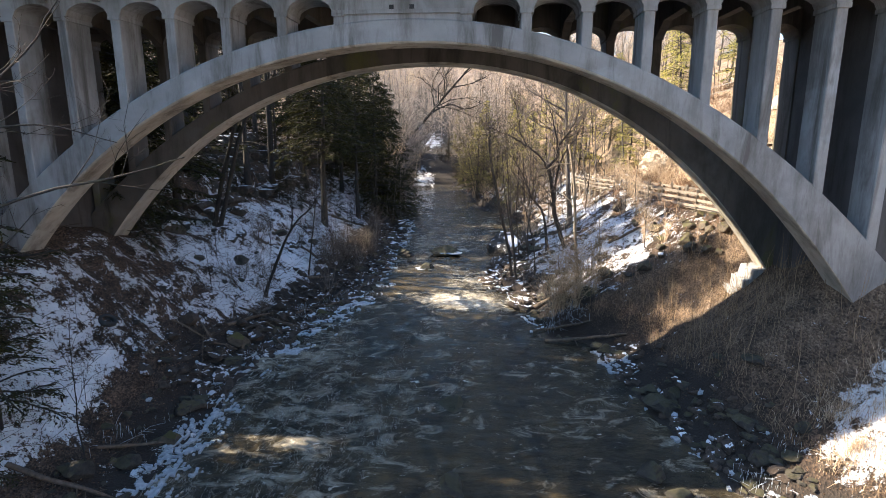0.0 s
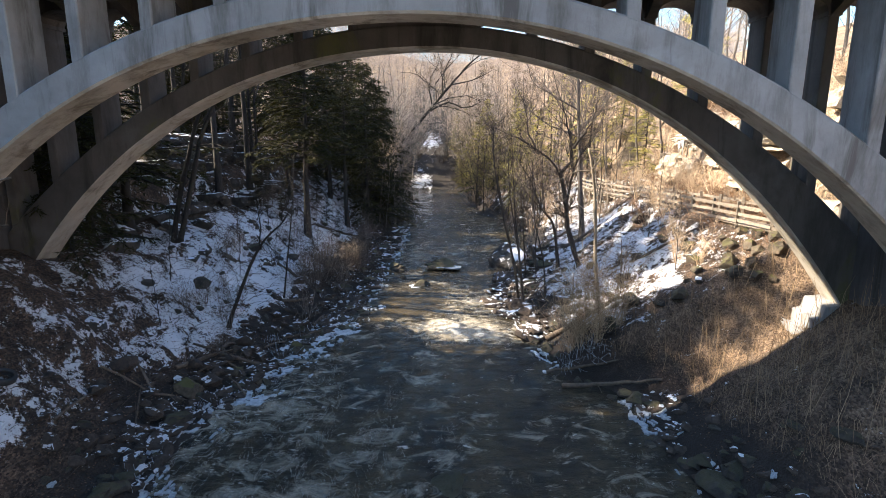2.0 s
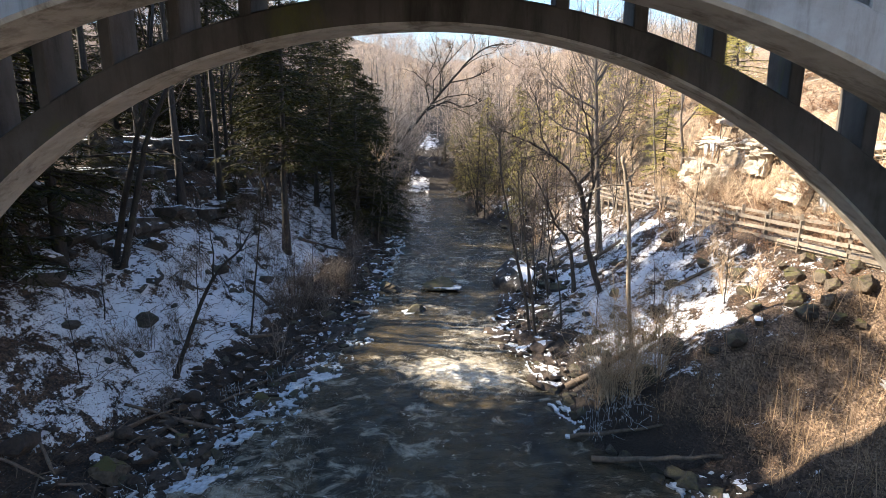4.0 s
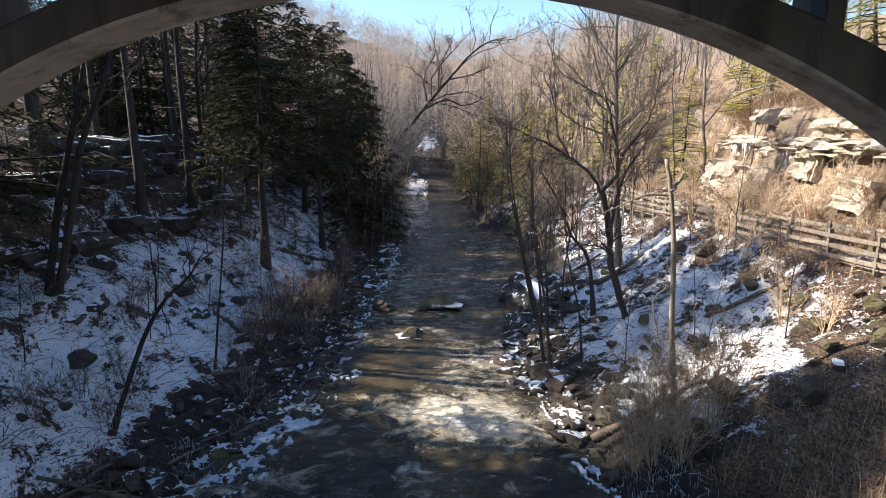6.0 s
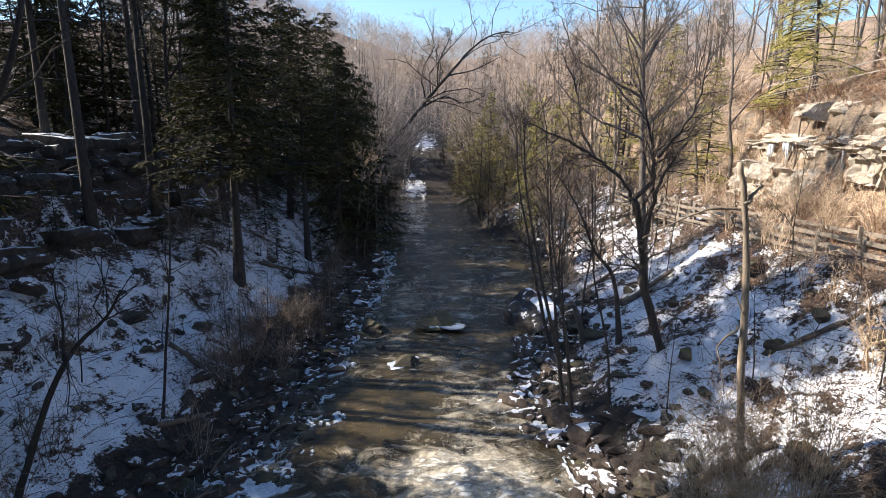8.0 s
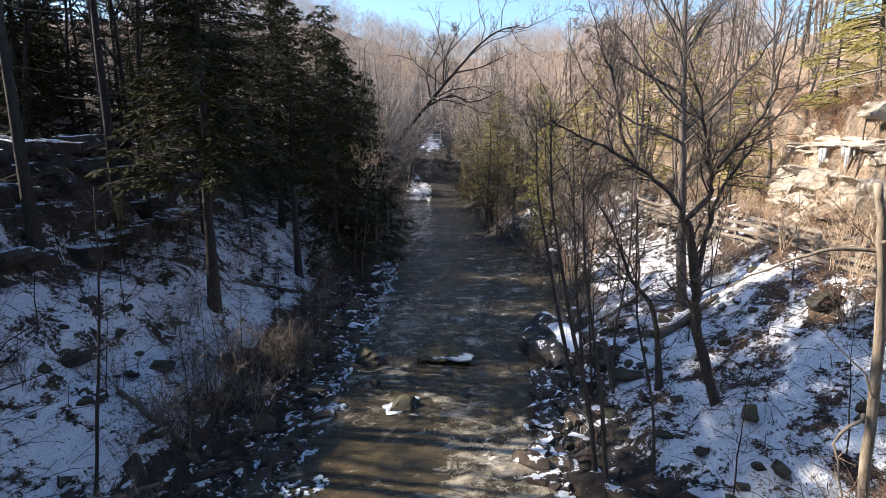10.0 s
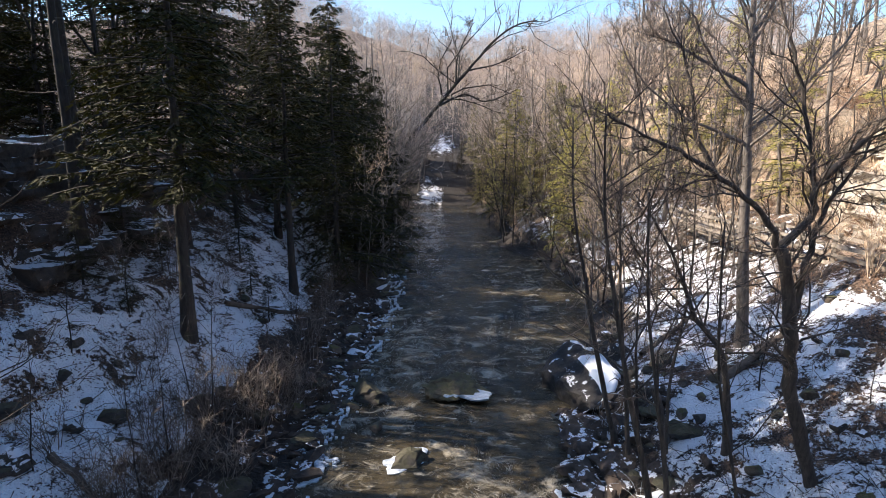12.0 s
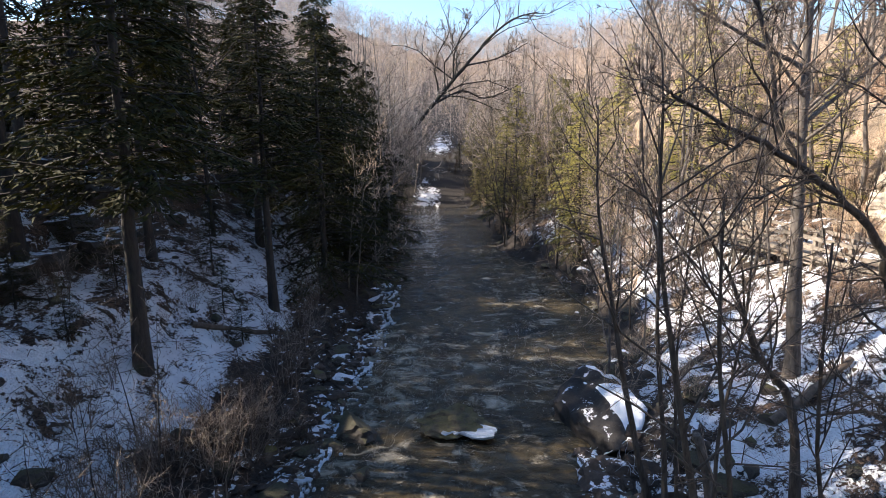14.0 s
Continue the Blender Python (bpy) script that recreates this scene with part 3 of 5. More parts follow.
# ---- trees ----
def wander(rng, p, d, length, n, bend, lift):
    pts = [p.copy()]
    for _ in range(n):
        d = (d + Vector((rng.uniform(-bend, bend), rng.uniform(-bend, bend), rng.uniform(-bend, bend) + lift))).normalized()
        p = p + d * (length / n)
        pts.append(p.copy())
    return pts


def along(pts, u):
    i = min(int(u * (len(pts) - 1)), len(pts) - 2)
    f = u * (len(pts) - 1) - i
    return pts[i].lerp(pts[i + 1], f), (pts[i + 1] - pts[i]).normalized()


def side_shoot(rng, d, spread):
    a = d.orthogonal().normalized()
    a.rotate(Matrix.Rotation(rng.uniform(0, 2 * math.pi), 3, d))
    return (d * math.cos(spread) + a * math.sin(spread)).normalized()


def ramify(rng, wood, twig, pts, r, level, counts, shrink=0.46, lift=0.06, start=0.3, thin=0.0035):
    """Grows side branches from a limb; the last levels go to the twigs."""
    if level >= len(counts):
        return
    total = sum((b - a).length for a, b in zip(pts, pts[1:]))
    for _ in range(counts[level]):
        u = rng.uniform(start, 0.98)
        p, d = along(pts, u)
        q = side_shoot(rng, d, rng.uniform(0.5, 1.15))
        q.z += 0.15
        q.normalize()
        ln = total * shrink * rng.uniform(0.5, 1.1) * (1.15 - 0.6 * u)
        rr = max(r * (1 - 0.7 * u) * 0.45, thin)
        n = ((4, 3, 2, 1) if len(counts) > 3 else (3, 2, 1))[level]
        sub = wander(rng, p, q, ln, n, 0.48, lift)
        last = level >= len(counts) - 2
        if level == len(counts) - 1:
            twig.blade(p, q, ln, rr * 0.8 + 0.002, Vector((rng.uniform(-1, 1), rng.uniform(-1, 1), rng.uniform(-1, 1))))
            continue
        (twig if last else wood).tube(sub, [rr * (1 - 0.8 * i / n) + 0.002 for i in range(n + 1)], 3 if last else 5, False)
        ramify(rng, wood, twig, sub, rr, level + 1, counts, shrink, lift, 0.15, thin)


def bare_tree(name, seed, stems, counts, bark, twig_mat, label, trunk_sides=9, extra=(), category="tree", group="", thin=0.0035):
    """A leafless tree. stems: (list of points, foot radius, tip radius), in metres from the tree's foot."""
    rng = random.Random(seed)
    tree = tagged(new(name), label, category, group)
    wood, twig = Tubes(), Tubes()
    for k, (pts, r0, r1) in enumerate(stems):
        pts = [Vector(p) for p in pts]
        # finer, uneven line through the given points
        fine = []
        for i in range(len(pts) - 1):
            for j in range(4):
                a, b, f = pts[max(i - 1, 0)], pts[min(i + 2, len(pts) - 1)], j / 4
                t1, t2 = (pts[i + 1] - a) * 0.5, (b - pts[i]) * 0.5
                h = pts[i] * (2 * f ** 3 - 3 * f * f + 1) + t1 * (f ** 3 - 2 * f * f + f) + pts[i + 1] * (3 * f * f - 2 * f ** 3) + t2 * (f ** 3 - f * f)
                fine.append(h + Vector((rng.uniform(-1, 1), rng.uniform(-1, 1), 0)) * (r0 * 0.18 + (0.04 if k else 0.0)))
        fine.append(pts[-1])
        n = len(fine) - 1
        radii = [(r0 + (r1 - r0) * (i / n) ** 0.8) * rng.uniform(0.88, 1.1) for i in range(n + 1)]
        if k == 0:
            radii[0] *= 1.45
            radii[1] *= 1.1
        t = Tubes()
        t.tube(fine, radii, trunk_sides if k == 0 else 7)
        piece("trunk" if k == 0 else "limb", t.mesh("trunk" if k == 0 else "limb", bark), tree)
        ramify(rng, wood, twig, fine, r0 * 0.75, 0, counts, start=0.42 if k == 0 else 0.2, thin=thin)
    if wood.f:
        tagged(piece("branching", wood.mesh("branching", bark), tree), kind="stuff")
    if twig.f:
        tagged(piece("crown", twig.mesh("crown", twig_mat), tree, None, "fine bare twigs"), kind="stuff")
    return tree


def straight_stems(seed, height, r, forks=3, lean=(0, 0), start=0.35):
    """A trunk with a few rising limbs."""
    rng = random.Random(seed)
    n = 6
    trunk = [Vector((lean[0] * (i / n) ** 1.3 * height + rng.uniform(-1, 1) * 0.012 * height, lean[1] * (i / n) ** 1.3 * height + rng.uniform(-1, 1) * 0.012 * height, height * i / n)) for i in range(n + 1)]
    trunk[0] = Vector((0, 0, -0.3))
    out = [(trunk, r, r * 0.15)]
    for k in range(forks):
        u = start + (0.8 - start) * (k + rng.random() * 0.6) / max(forks, 1)
        p, d = along(trunk, u)
        a = rng.uniform(0, 2 * math.pi)
        ln = height * (1 - u) * rng.uniform(0.55, 0.85)
        q = Vector((math.cos(a) * 0.75, math.sin(a) * 0.75, 0.8)).normalized()
        out.append((wander(rng, p, q, ln, 4, 0.16, 0.10), r * (1 - u) * 0.75, r * 0.07))
    return out


def hemlock(name, seed, height, r, spread, bare, mat, label, whorls=60, blades=(9, 16), lean=(0, 0), fine=1.0):
    """A conifer: straight trunk, drooping boughs, sprays of needles. bare: height below which the trunk has only dead stubs."""
    rng = random.Random(seed)
    tree = tagged(new(name), label, "tree")
    t, limbs, leaf, dead = Tubes(), Tubes(), Tubes(), Tubes()
    n = 8
    trunk = [Vector((lean[0] * height * i / n + rng.uniform(-1, 1) * 0.05, lean[1] * height * i / n + rng.uniform(-1, 1) * 0.05, height * i / n - (0.4 if i == 0 else 0))) for i in range(n + 1)]
    t.tube(trunk, [r * (1.35 if i == 0 else 1 - 0.93 * i / n) for i in range(n + 1)], 9)
    piece("trunk", t.mesh("trunk", BARK_DARK), tree)
    for k in range(whorls):
        u = (bare / height) + (1 - bare / height) * (k + rng.random()) / whorls
        p, d = along(trunk, min(u, 0.995))
        a = rng.uniform(0, 2 * math.pi)
        ln = spread * (1.02 - u) ** 0.75 * rng.uniform(0.55, 1.15) + 0.25
        q = Vector((math.cos(a), math.sin(a), 0.22 - 0.25 * (1 - u))).normalized()
        bough = wander(rng, p, q, ln, 5, 0.16, -0.06)
        limbs.tube(bough[::2] + bough[-1:], [0.035 * (1 - u) + 0.018 - 0.0045 * i for i in range(4)], 3, False)
        m = max(4, int(ln * 5.0))
        for j in range(m):
            v = 0.18 + 0.82 * (j + rng.random()) / m
            c, e = along(bough, min(v, 0.99))
            s = 1 if j % 2 else -1
            w = e.cross(Vector((0, 0, 1))).normalized() * s
            out = (e * rng.uniform(0.3, 0.9) + w * rng.uniform(0.5, 1.0) + Vector((0, 0, rng.uniform(-0.35, 0.1)))).normalized()
            sl = (0.35 + 0.55 * (1 - abs(2 * v - 0.9))) * min(1.0, ln / 2.2) * rng.uniform(0.7, 1.3)
            nb = rng.randint(*blades)
            for b in range(nb):
                f = b / nb
                bp = c + out * sl * f + Vector((rng.uniform(-0.08, 0.08), rng.uniform(-0.08, 0.08), -0.16 * f * f + rng.uniform(-0.07, 0.05)))
                bd = (out * 0.8 + out.cross(Vector((0, 0, 1))) * rng.uniform(-0.9, 0.9) + Vector((0, 0, rng.uniform(-0.45, 0.15)))).normalized()
                leaf.blade(bp, bd, rng.uniform(0.16, 0.34) * fine, rng.uniform(0.022, 0.05) * fine, Vector((rng.uniform(-0.9, 0.9), rng.uniform(-0.9, 0.9), 0.8)))
    for k in range(16):
        p, d = along(trunk, bare / height * rng.uniform(0.15, 1.0))
        a = rng.uniform(0, 2 * math.pi)
        dead.tube(wander(rng, p, Vector((math.cos(a), math.sin(a), -0.1)), rng.uniform(0.5, 1.8), 3, 0.2, -0.05), [0.018, 0.012, 0.008, 0.004], 3, False)
    tagged(piece("bough_frame", limbs.mesh("bough_frame", BARK_DARK), tree), kind="stuff")
    tagged(piece("dead_wood", dead.mesh("dead_wood", BARK_GREY), tree, None, "dead grey lower stubs"), kind="stuff")
    tagged(piece("crown", leaf.mesh("crown", mat, False), tree, None, "drooping sprays of needles"), kind="stuff")
    return tree


def put(tree, x, y, turn=0.0, scale=1.0, sink=0.0, tip=0.0):
    tree.matrix_basis = pose(x, y, max(float(ground_z(x, y)), 0.0) - sink, tip * math.cos(turn * 3), tip * math.sin(turn * 5), turn) @ Matrix.Scale(scale, 4)
    return tree


def rel(x0, z0, pts, y=0.0):
    """Points of a limb, given as (x, z) in the place, from the tree's foot."""
    n = len(pts)
    return [(x - x0, y * i / max(n - 1, 1), z - z0) for i, (x, z) in enumerate(pts)]


# large forked tree on the snowy bank
ax, ay = 8.2, 36.3
az = float(ground_z(ax, ay))
A = [(rel(ax, az, [(8.22, az - 0.4), (7.79, 3.33), (7.33, 4.78), (7.2, 6.02), (6.96, 7.22), (6.73, 7.81)]), 0.155, 0.12),
     (rel(ax, az, [(6.73, 7.75), (6.17, 8.52), (5.19, 9.22), (4.25, 9.75), (3.47, 10.04), (2.77, 10.4)], -1.2), 0.075, 0.016),
     (rel(ax, az, [(6.73, 7.7), (7.31, 8.38), (7.43, 9.23), (7.15, 10.46), (6.82, 11.64), (6.25, 13.4)], 0.6), 0.09, 0.016),
     (rel(ax, az, [(7.22, 6.2), (7.49, 7.37), (7.91, 8.67), (8.64, 9.6), (9.3, 11.0)], 0.9), 0.085, 0.016),
     (rel(ax, az, [(7.43, 9.2), (8.0, 10.0), (8.4, 11.2), (8.5, 12.8)], -0.8), 0.08, 0.015),
     (rel(ax, az, [(5.3, 9.2), (4.9, 10.2), (4.8, 11.4), (4.3, 12.6)], 0.9), 0.06, 0.012)]
put(bare_tree("bare_tree", 1, A, (16, 8, 6, 6), BARK_BROWN, TWIG_BROWN, "large leafless tree with a dark forked trunk on snow"), ax, ay)

bx, by = 10.05, 43.3
bz = float(ground_z(bx, by))
B = [(rel(bx, bz, [(10.05, bz - 0.4), (9.75, 5.5), (9.5, 8.7), (9.3, 11.8), (9.1, 14.65), (9.0, 18.5)]), 0.225, 0.04),
     (rel(bx, bz, [(9.4, 9.7), (8.41, 10.1), (7.13, 10.6), (5.62, 11.79), (4.7, 13.2)], -0.8), 0.07, 0.015),
     (rel(bx, bz, [(9.3, 11.5), (7.39, 12.57), (6.34, 13.3), (5.7, 15.0)], 0.8), 0.07, 0.015),
     (rel(bx, bz, [(9.4, 10.1), (10.56, 11.21), (11.79, 12.77), (12.64, 14.4)], -0.7), 0.07, 0.015),
     (rel(bx, bz, [(9.2, 13.0), (10.2, 14.5), (10.8, 16.5)], 0.9), 0.08, 0.015)]
put(bare_tree("bare_tree", 2, B, (18, 8, 6, 6), BARK_GREY, TWIG_BROWN, "tall leafless tree with a straight grey trunk"), bx, by)

sx, sy = 7.7, 29.6
sz = float(ground_z(sx, sy))
S = [(rel(sx, sz, [(7.75, sz - 0.3), (7.44, 2.05), (7.16, 4.37), (7.02, 6.54), (6.84, 8.17), (6.58, 9.4)]), 0.105, 0.055),
     (rel(sx, sz, [(6.8, 8.5), (7.0, 8.75), (7.12, 9.0)]), 0.06, 0.03),
     (rel(sx, sz, [(6.82, 8.37), (6.16, 8.37), (5.6, 8.1), (4.84, 7.63)], 0.6), 0.04, 0.012),
     (rel(sx, sz, [(6.98, 5.69), (6.47, 5.25), (6.64, 4.22)], -0.3), 0.035, 0.012)]
put(bare_tree("dead_snag", 3, S, (1, 3), BARK_PALE, TWIG_TAN, "pale dead snag with a broken top on the bank"), sx, sy)

lx, ly = -9.75, 29.2
lz = float(ground_z(lx, ly))
put(bare_tree("leaning_sapling", 4, [(rel(lx, lz, [(-9.75, lz - 0.3), (-9.01, 3.07), (-7.99, 5.11), (-7.02, 6.08), (-6.6, 6.7)]), 0.10, 0.02),
    (rel(lx, lz, [(-8.0, 5.1), (-7.95, 6.3), (-8.1, 7.2)]), 0.04, 0.01)], (7, 4, 3), BARK_DARK, TWIG_DARK, "thin dark leaning sapling on the snow slope"), lx, ly)
tx, ty = -8.4, 33.6
tz = float(ground_z(tx, ty))
put(bare_tree("sapling", 5, [(rel(tx, tz, [(-8.42, tz - 0.3), (-7.95, 4.3), (-7.62, 6.67), (-7.46, 8.91)]), 0.055, 0.012)], (10, 4, 3), BARK_DARK, TWIG_DARK, "thin upright dark sapling on snow"), tx, ty)
for seed, pts, x in ((6, [(-13.66, 4.1), (-12.97, 7.07), (-12.13, 9.77), (-11.33, 12.31), (-10.9, 15.0)], -13.66), (7, [(-13.38, 4.1), (-12.21, 7.99), (-11.66, 9.95), (-10.45, 12.48), (-9.9, 15)], -13.36)):
    z = float(ground_z(x, 32.7))
    put(bare_tree("bare_tree", seed, [(rel(x, z, pts), 0.16, 0.05)], (9, 4, 4), BARK_DARK, TWIG_DARK, "slender dark tree leaning beside its twin"), x, 32.7)
for seed, y, pts, r in ((8, 35.6, [(4.68, -0.1), (4.21, 2.75), (3.61, 5.26), (3.02, 8.22), (2.87, 10.4)], 0.10), (9, 35.4, [(4.9, -0.1), (4.42, 3.6), (3.9, 6.47), (3.7, 9.0)], 0.08),
                        (10, 35.1, [(6.0, 0.6), (5.8, 3.0), (5.2, 5.5), (5.0, 8.5)], 0.06), (11, 41.0, [(5.2, 0.5), (4.7, 2.5), (3.91, 6.08), (3.54, 8.01), (3.38, 10.5)], 0.10),
                        (12, 40.0, [(5.3, 0.6), (5.12, 2.48), (4.77, 5.31), (4.62, 7.28), (4.42, 10.2)], 0.09), (13, 40.3, [(5.7, 0.6), (5.5, 2.6), (5.35, 5.0), (5.5, 8.5)], 0.06),
                        (14, 38.5, [(7.4, 1.6), (6.98, 4.44), (6.17, 5.53), (5.43, 7.27), (4.46, 8.6)], 0.12), (15, 39.5, [(6.2, 0.8), (6.1, 3.2), (6.4, 6.0), (6.3, 8.8)], 0.06)):
    x = pts[0][0]
    z = float(ground_z(x, y))
    put(bare_tree("riverside_tree", seed, [(rel(x, z, pts), r, 0.015)], (16, 6, 7), BARK_BROWN, TWIG_BROWN, "slim dark leafless tree at the water's edge"), x, y)
# broken stump
z = float(ground_z(6.36, 40.0))
put(bare_tree("broken_stump", 16, [(rel(6.36, z, [(6.4, z - 0.2), (6.16, 2.04), (5.84, 2.92)]), 0.14, 0.11)], (), BARK_GREY, TWIG_DARK, "broken grey trunk stump leaning on the bank", category="stump"), 6.36, 40.0)
# tree that leans over the river far upstream
z = float(ground_z(-7.5, 85))
put(bare_tree("leaning_tree", 17, [(rel(-7.5, z, [(-7.5, z - 0.3), (-5.6, 8.0), (-3.92, 10.14), (-1.85, 12.67), (1.21, 16.1), (3.88, 19.0), (6.0, 20.6), (8.4, 21.2)]), 0.36, 0.05),
    (rel(-7.5, z, [(-1.9, 12.6), (1.0, 13.9), (3.3, 13.2), (6.5, 14.4)]), 0.14, 0.03), (rel(-7.5, z, [(0.2, 15.0), (0.4, 18.0), (2.0, 21.0)]), 0.14, 0.03),
    (rel(-7.5, z, [(1.4, 16.3), (4.6, 17.0), (7.4, 18.4)]), 0.12, 0.03), (rel(-7.5, z, [(-1.2, 13.4), (-1.6, 16.5), (-0.2, 19.5)]), 0.12, 0.03)], (15, 7, 6, 5), BARK_DARK, TWIG_BROWN, "big bare tree leaning out over the water", thin=0.013), -7.5, 85)

# hemlocks of the shaded side
H1 = hemlock("hemlock", 20, 17.5, 0.24, 4.7, 5.2, NEEDLE, "tall dark green hemlock on the shaded slope", 150, (8, 12), (0.03, 0), 1.1)
put(H1, -9.5, 43.9)
H2 = hemlock("hemlock", 21, 14.5, 0.2, 4.4, 1.0, NEEDLE, "tall dark green hemlock on the shaded slope", 150, (7, 11))
put(H2, -7.0, 58.0)
H5 = hemlock("hemlock", 24, 15.0, 0.2, 4.0, 5.8, NEEDLE, "tall hemlock with bare lower trunk on the snowy slope", 110, (7, 11))
put(H5, -8.0, 52.0)
put(copy_thing(H5, Matrix()), -12.2, 50.0, 30, 0.95, 0.1)
put(copy_thing(H5, Matrix()), -10.5, 58.0, 140, 1.05, 0.1)
for x, y, s, a in ((-20.8, 50.0, 0.7, 210), (-6.9, 64, 0.9, 160), (-6.8, 70, 0.8, 340), (-24.4, 55, 0.7, 10), (-19, 52, 0.7, 70), (-8.5, 68, 0.95, 220), (-12.5, 66, 0.95, 260), (-15, 60, 0.9, 33),
                   (-7.2, 74, 0.9, 120), (-8.4, 81, 0.9, 15), (-11, 76, 1.1, 75), (-13.5, 84, 1.1, 160), (-9.5, 93, 0.9, 300), (-13, 96, 1.0, 45)):
    put(copy_thing(H2, Matrix()), x, y, a, s * 1.12, 0.1)
# the last of these stands out of view, added for its shade
for x, y, s, a in ((-17, 31.8, 1.32, 60), (-18.6, 29.0, 1.05, 220), (-15.4, 27.6, 0.75, 100), (-21, 26.5, 1.0, 320), (-20.5, 12.5, 0.9, 40)):
    put(copy_thing(H2, Matrix()), x, y, a, s, 0.1)
H4 = hemlock("hemlock", 23, 21.0, 0.22, 4.2, 11.0, NEEDLE, "tall hemlock with a long bare trunk", 125, (8, 12))
put(H4, -14.2, 40.6)
for x, y, s, a in ((-15.3, 31.9, 1.0, 45), (-16.6, 30.4, 0.95, 250), (-21.5, 39.6, 0.95, 100), (-18.5, 45.0, 0.95, 200), (-22.5, 31.8, 0.85, 20), (-13.8, 45.2, 1.0, 310), (-17.2, 38.2, 1.0, 150), (-16.2, 49.0, 1.0, 75), (-19.5, 42.0, 1.0, 260)):
    put(copy_thing(H4, Matrix()), x, y, a, s, 0.1)
# younger hemlocks higher up, placed so their shade falls on the near bank and half the river
H3 = put(hemlock("young_hemlock", 22, 11.0, 0.14, 3.1, 1.2, NEEDLE, "dense young hemlock on the upper slope", 85, (5, 8)), -25.5, 43.0, 0.0, 0.5)
rng = random.Random(5)
# those with y below 18 are unseen, added only to shade the near water
for x, y in ((-16, 29.5),  (-21.5, 29), (-18, 26.5), (-25, 31.5), (-23, 52), (-19, 57), (-22, 61), (-17.5, 66), (-21, 70), (-17, 74), (-20, 80), (-28, 49), (-30, 58), (-15, 15.5), (-16.6, 17.3), (-19.3, 17.6), (-17, 12.5), (-20, 14.5), (-22.5, 16), (-18, 10.5), (-21, 17), (-19, 8), (-15.5, 9.5), (-24, 12), (-27, 25), (-16.5, 5), (-13.5, 3), (-26.5, 50), (-25, 56), (-29, 54), (-27, 62), (-24, 66), (-28, 70), (-25, 76), (-31, 66), (-33, 60), (-22, 86), (-27, 84), (-18, 90)):
    put(copy_thing(H3, Matrix()), x + rng.uniform(-0.6, 0.6), y + rng.uniform(-0.6, 0.6), rng.uniform(0, 360), rng.uniform(0.8, 1.25), 0.1)
for x, y, sc in ((-18, 35.5, 0.35), (-20, 37, 0.3), (-22, 35, 0.4), (-16, 36.6, 0.3), (-24, 37.5, 0.35), (-19.6, 33.0, 0.5), (-18.9, 34.2, 0.42), (-17.6, 37.2, 0.3), (-17.2, 38.6, 0.3), (-12.4, 14.2, 0.62), (-11.9, 11.6, 0.5), (-11.6, 46.5, 0.22), (-12.8, 43.5, 0.26), (-9.2, 49.5, 0.22), (-10.4, 51.5, 0.3), (-14.2, 38.5, 0.24), (-8.0, 48.2, 0.2), (-13.6, 47.5, 0.35), (-11.0, 43.0, 0.18)):
    put(copy_thing(H3, Matrix()), x, y, x * 40, sc, 0.05)
# bare tree beside the start, its limbs reaching into the gorge
put(bare_tree("bare_tree", 18, [([(0, 0, -0.3), (0.1, 0, 3), (0.3, 0.2, 6), (0.2, 0.4, 9), (0.5, 0.3, 13)], 0.16, 0.04),
    ([(0.25, 0.1, 6.0), (1.4, 0.6, 7.0), (2.8, 1.0, 7.6), (4.2, 1.4, 7.9), (5.6, 1.6, 8.3)], 0.06, 0.012), ([(0.25, 0.3, 8.0), (1.5, 0.8, 9.2), (2.8, 1.2, 10.4), (3.6, 1.3, 11.6)], 0.05, 0.01),
    ([(0.2, 0.2, 7.2), (1.0, 1.2, 8.6), (2.2, 2.0, 9.0), (3.6, 2.6, 8.6)], 0.045, 0.01)], (6, 4, 3), BARK_DARK, TWIG_DARK, "dark leafless tree with long limbs over the bank"), -11.2, 10.6)

# ---- rocks, ice and logs ----
def rock_mesh(seed, mat, flat=0.6, rough=0.28, sub=3):
    bm = bmesh.new()
    bmesh.ops.create_icosphere(bm, subdivisions=sub, radius=1.0)
    o = Vector((seed * 7.31, seed * 3.7, seed * 1.9))
    g = random.Random(seed * 31)
    cuts = [(Vector((g.uniform(-1, 1), g.uniform(-1, 1), g.uniform(-0.6, 1))).normalized(), g.uniform(0.42, 0.74)) for _ in range(10)]
    for v in bm.verts:
        c = v.co.copy()
        # a few cut planes give broken faces
        for n, lim in cuts:
            if c.dot(n) > lim:
                c -= n * (c.dot(n) - lim)
        c *= 1 + rough * (0.35 * noise.fractal(c * 1.6 + o, 0.8, 2.0, 3) + 0.45 * noise.noise(c * 5.0 + o))
        v.co = Vector((c.x, c.y, c.z * flat))
    me = bpy.data.meshes.new("rock")
    bm.normal_update()
    bm.to_mesh(me)
    bm.free()
    me.materials.append(mat)
    return me


def place_rock(name, me, x, y, size, turn, label, group="", sink=0.3, z=None, category="rock", stretch=1.0):
    ob = new(name, me)
    base = max(float(ground_z(x, y)), -0.1) if z is None else z
    ob.matrix_basis = pose(x, y, base + size * 0.6 * (1 - 2 * sink), 0, 0, turn) @ Matrix.Diagonal((size * stretch, size, size, 1))
    return tagged(ob, label, category, group)


R_WET = [rock_mesh(k, ROCK) for k in range(1, 7)]
R_MOSS = [rock_mesh(k + 20, ROCK_MOSS) for k in range(1, 5)]
R_SNOW = [rock_mesh(k + 40, ROCK_SNOW) for k in range(1, 6)]

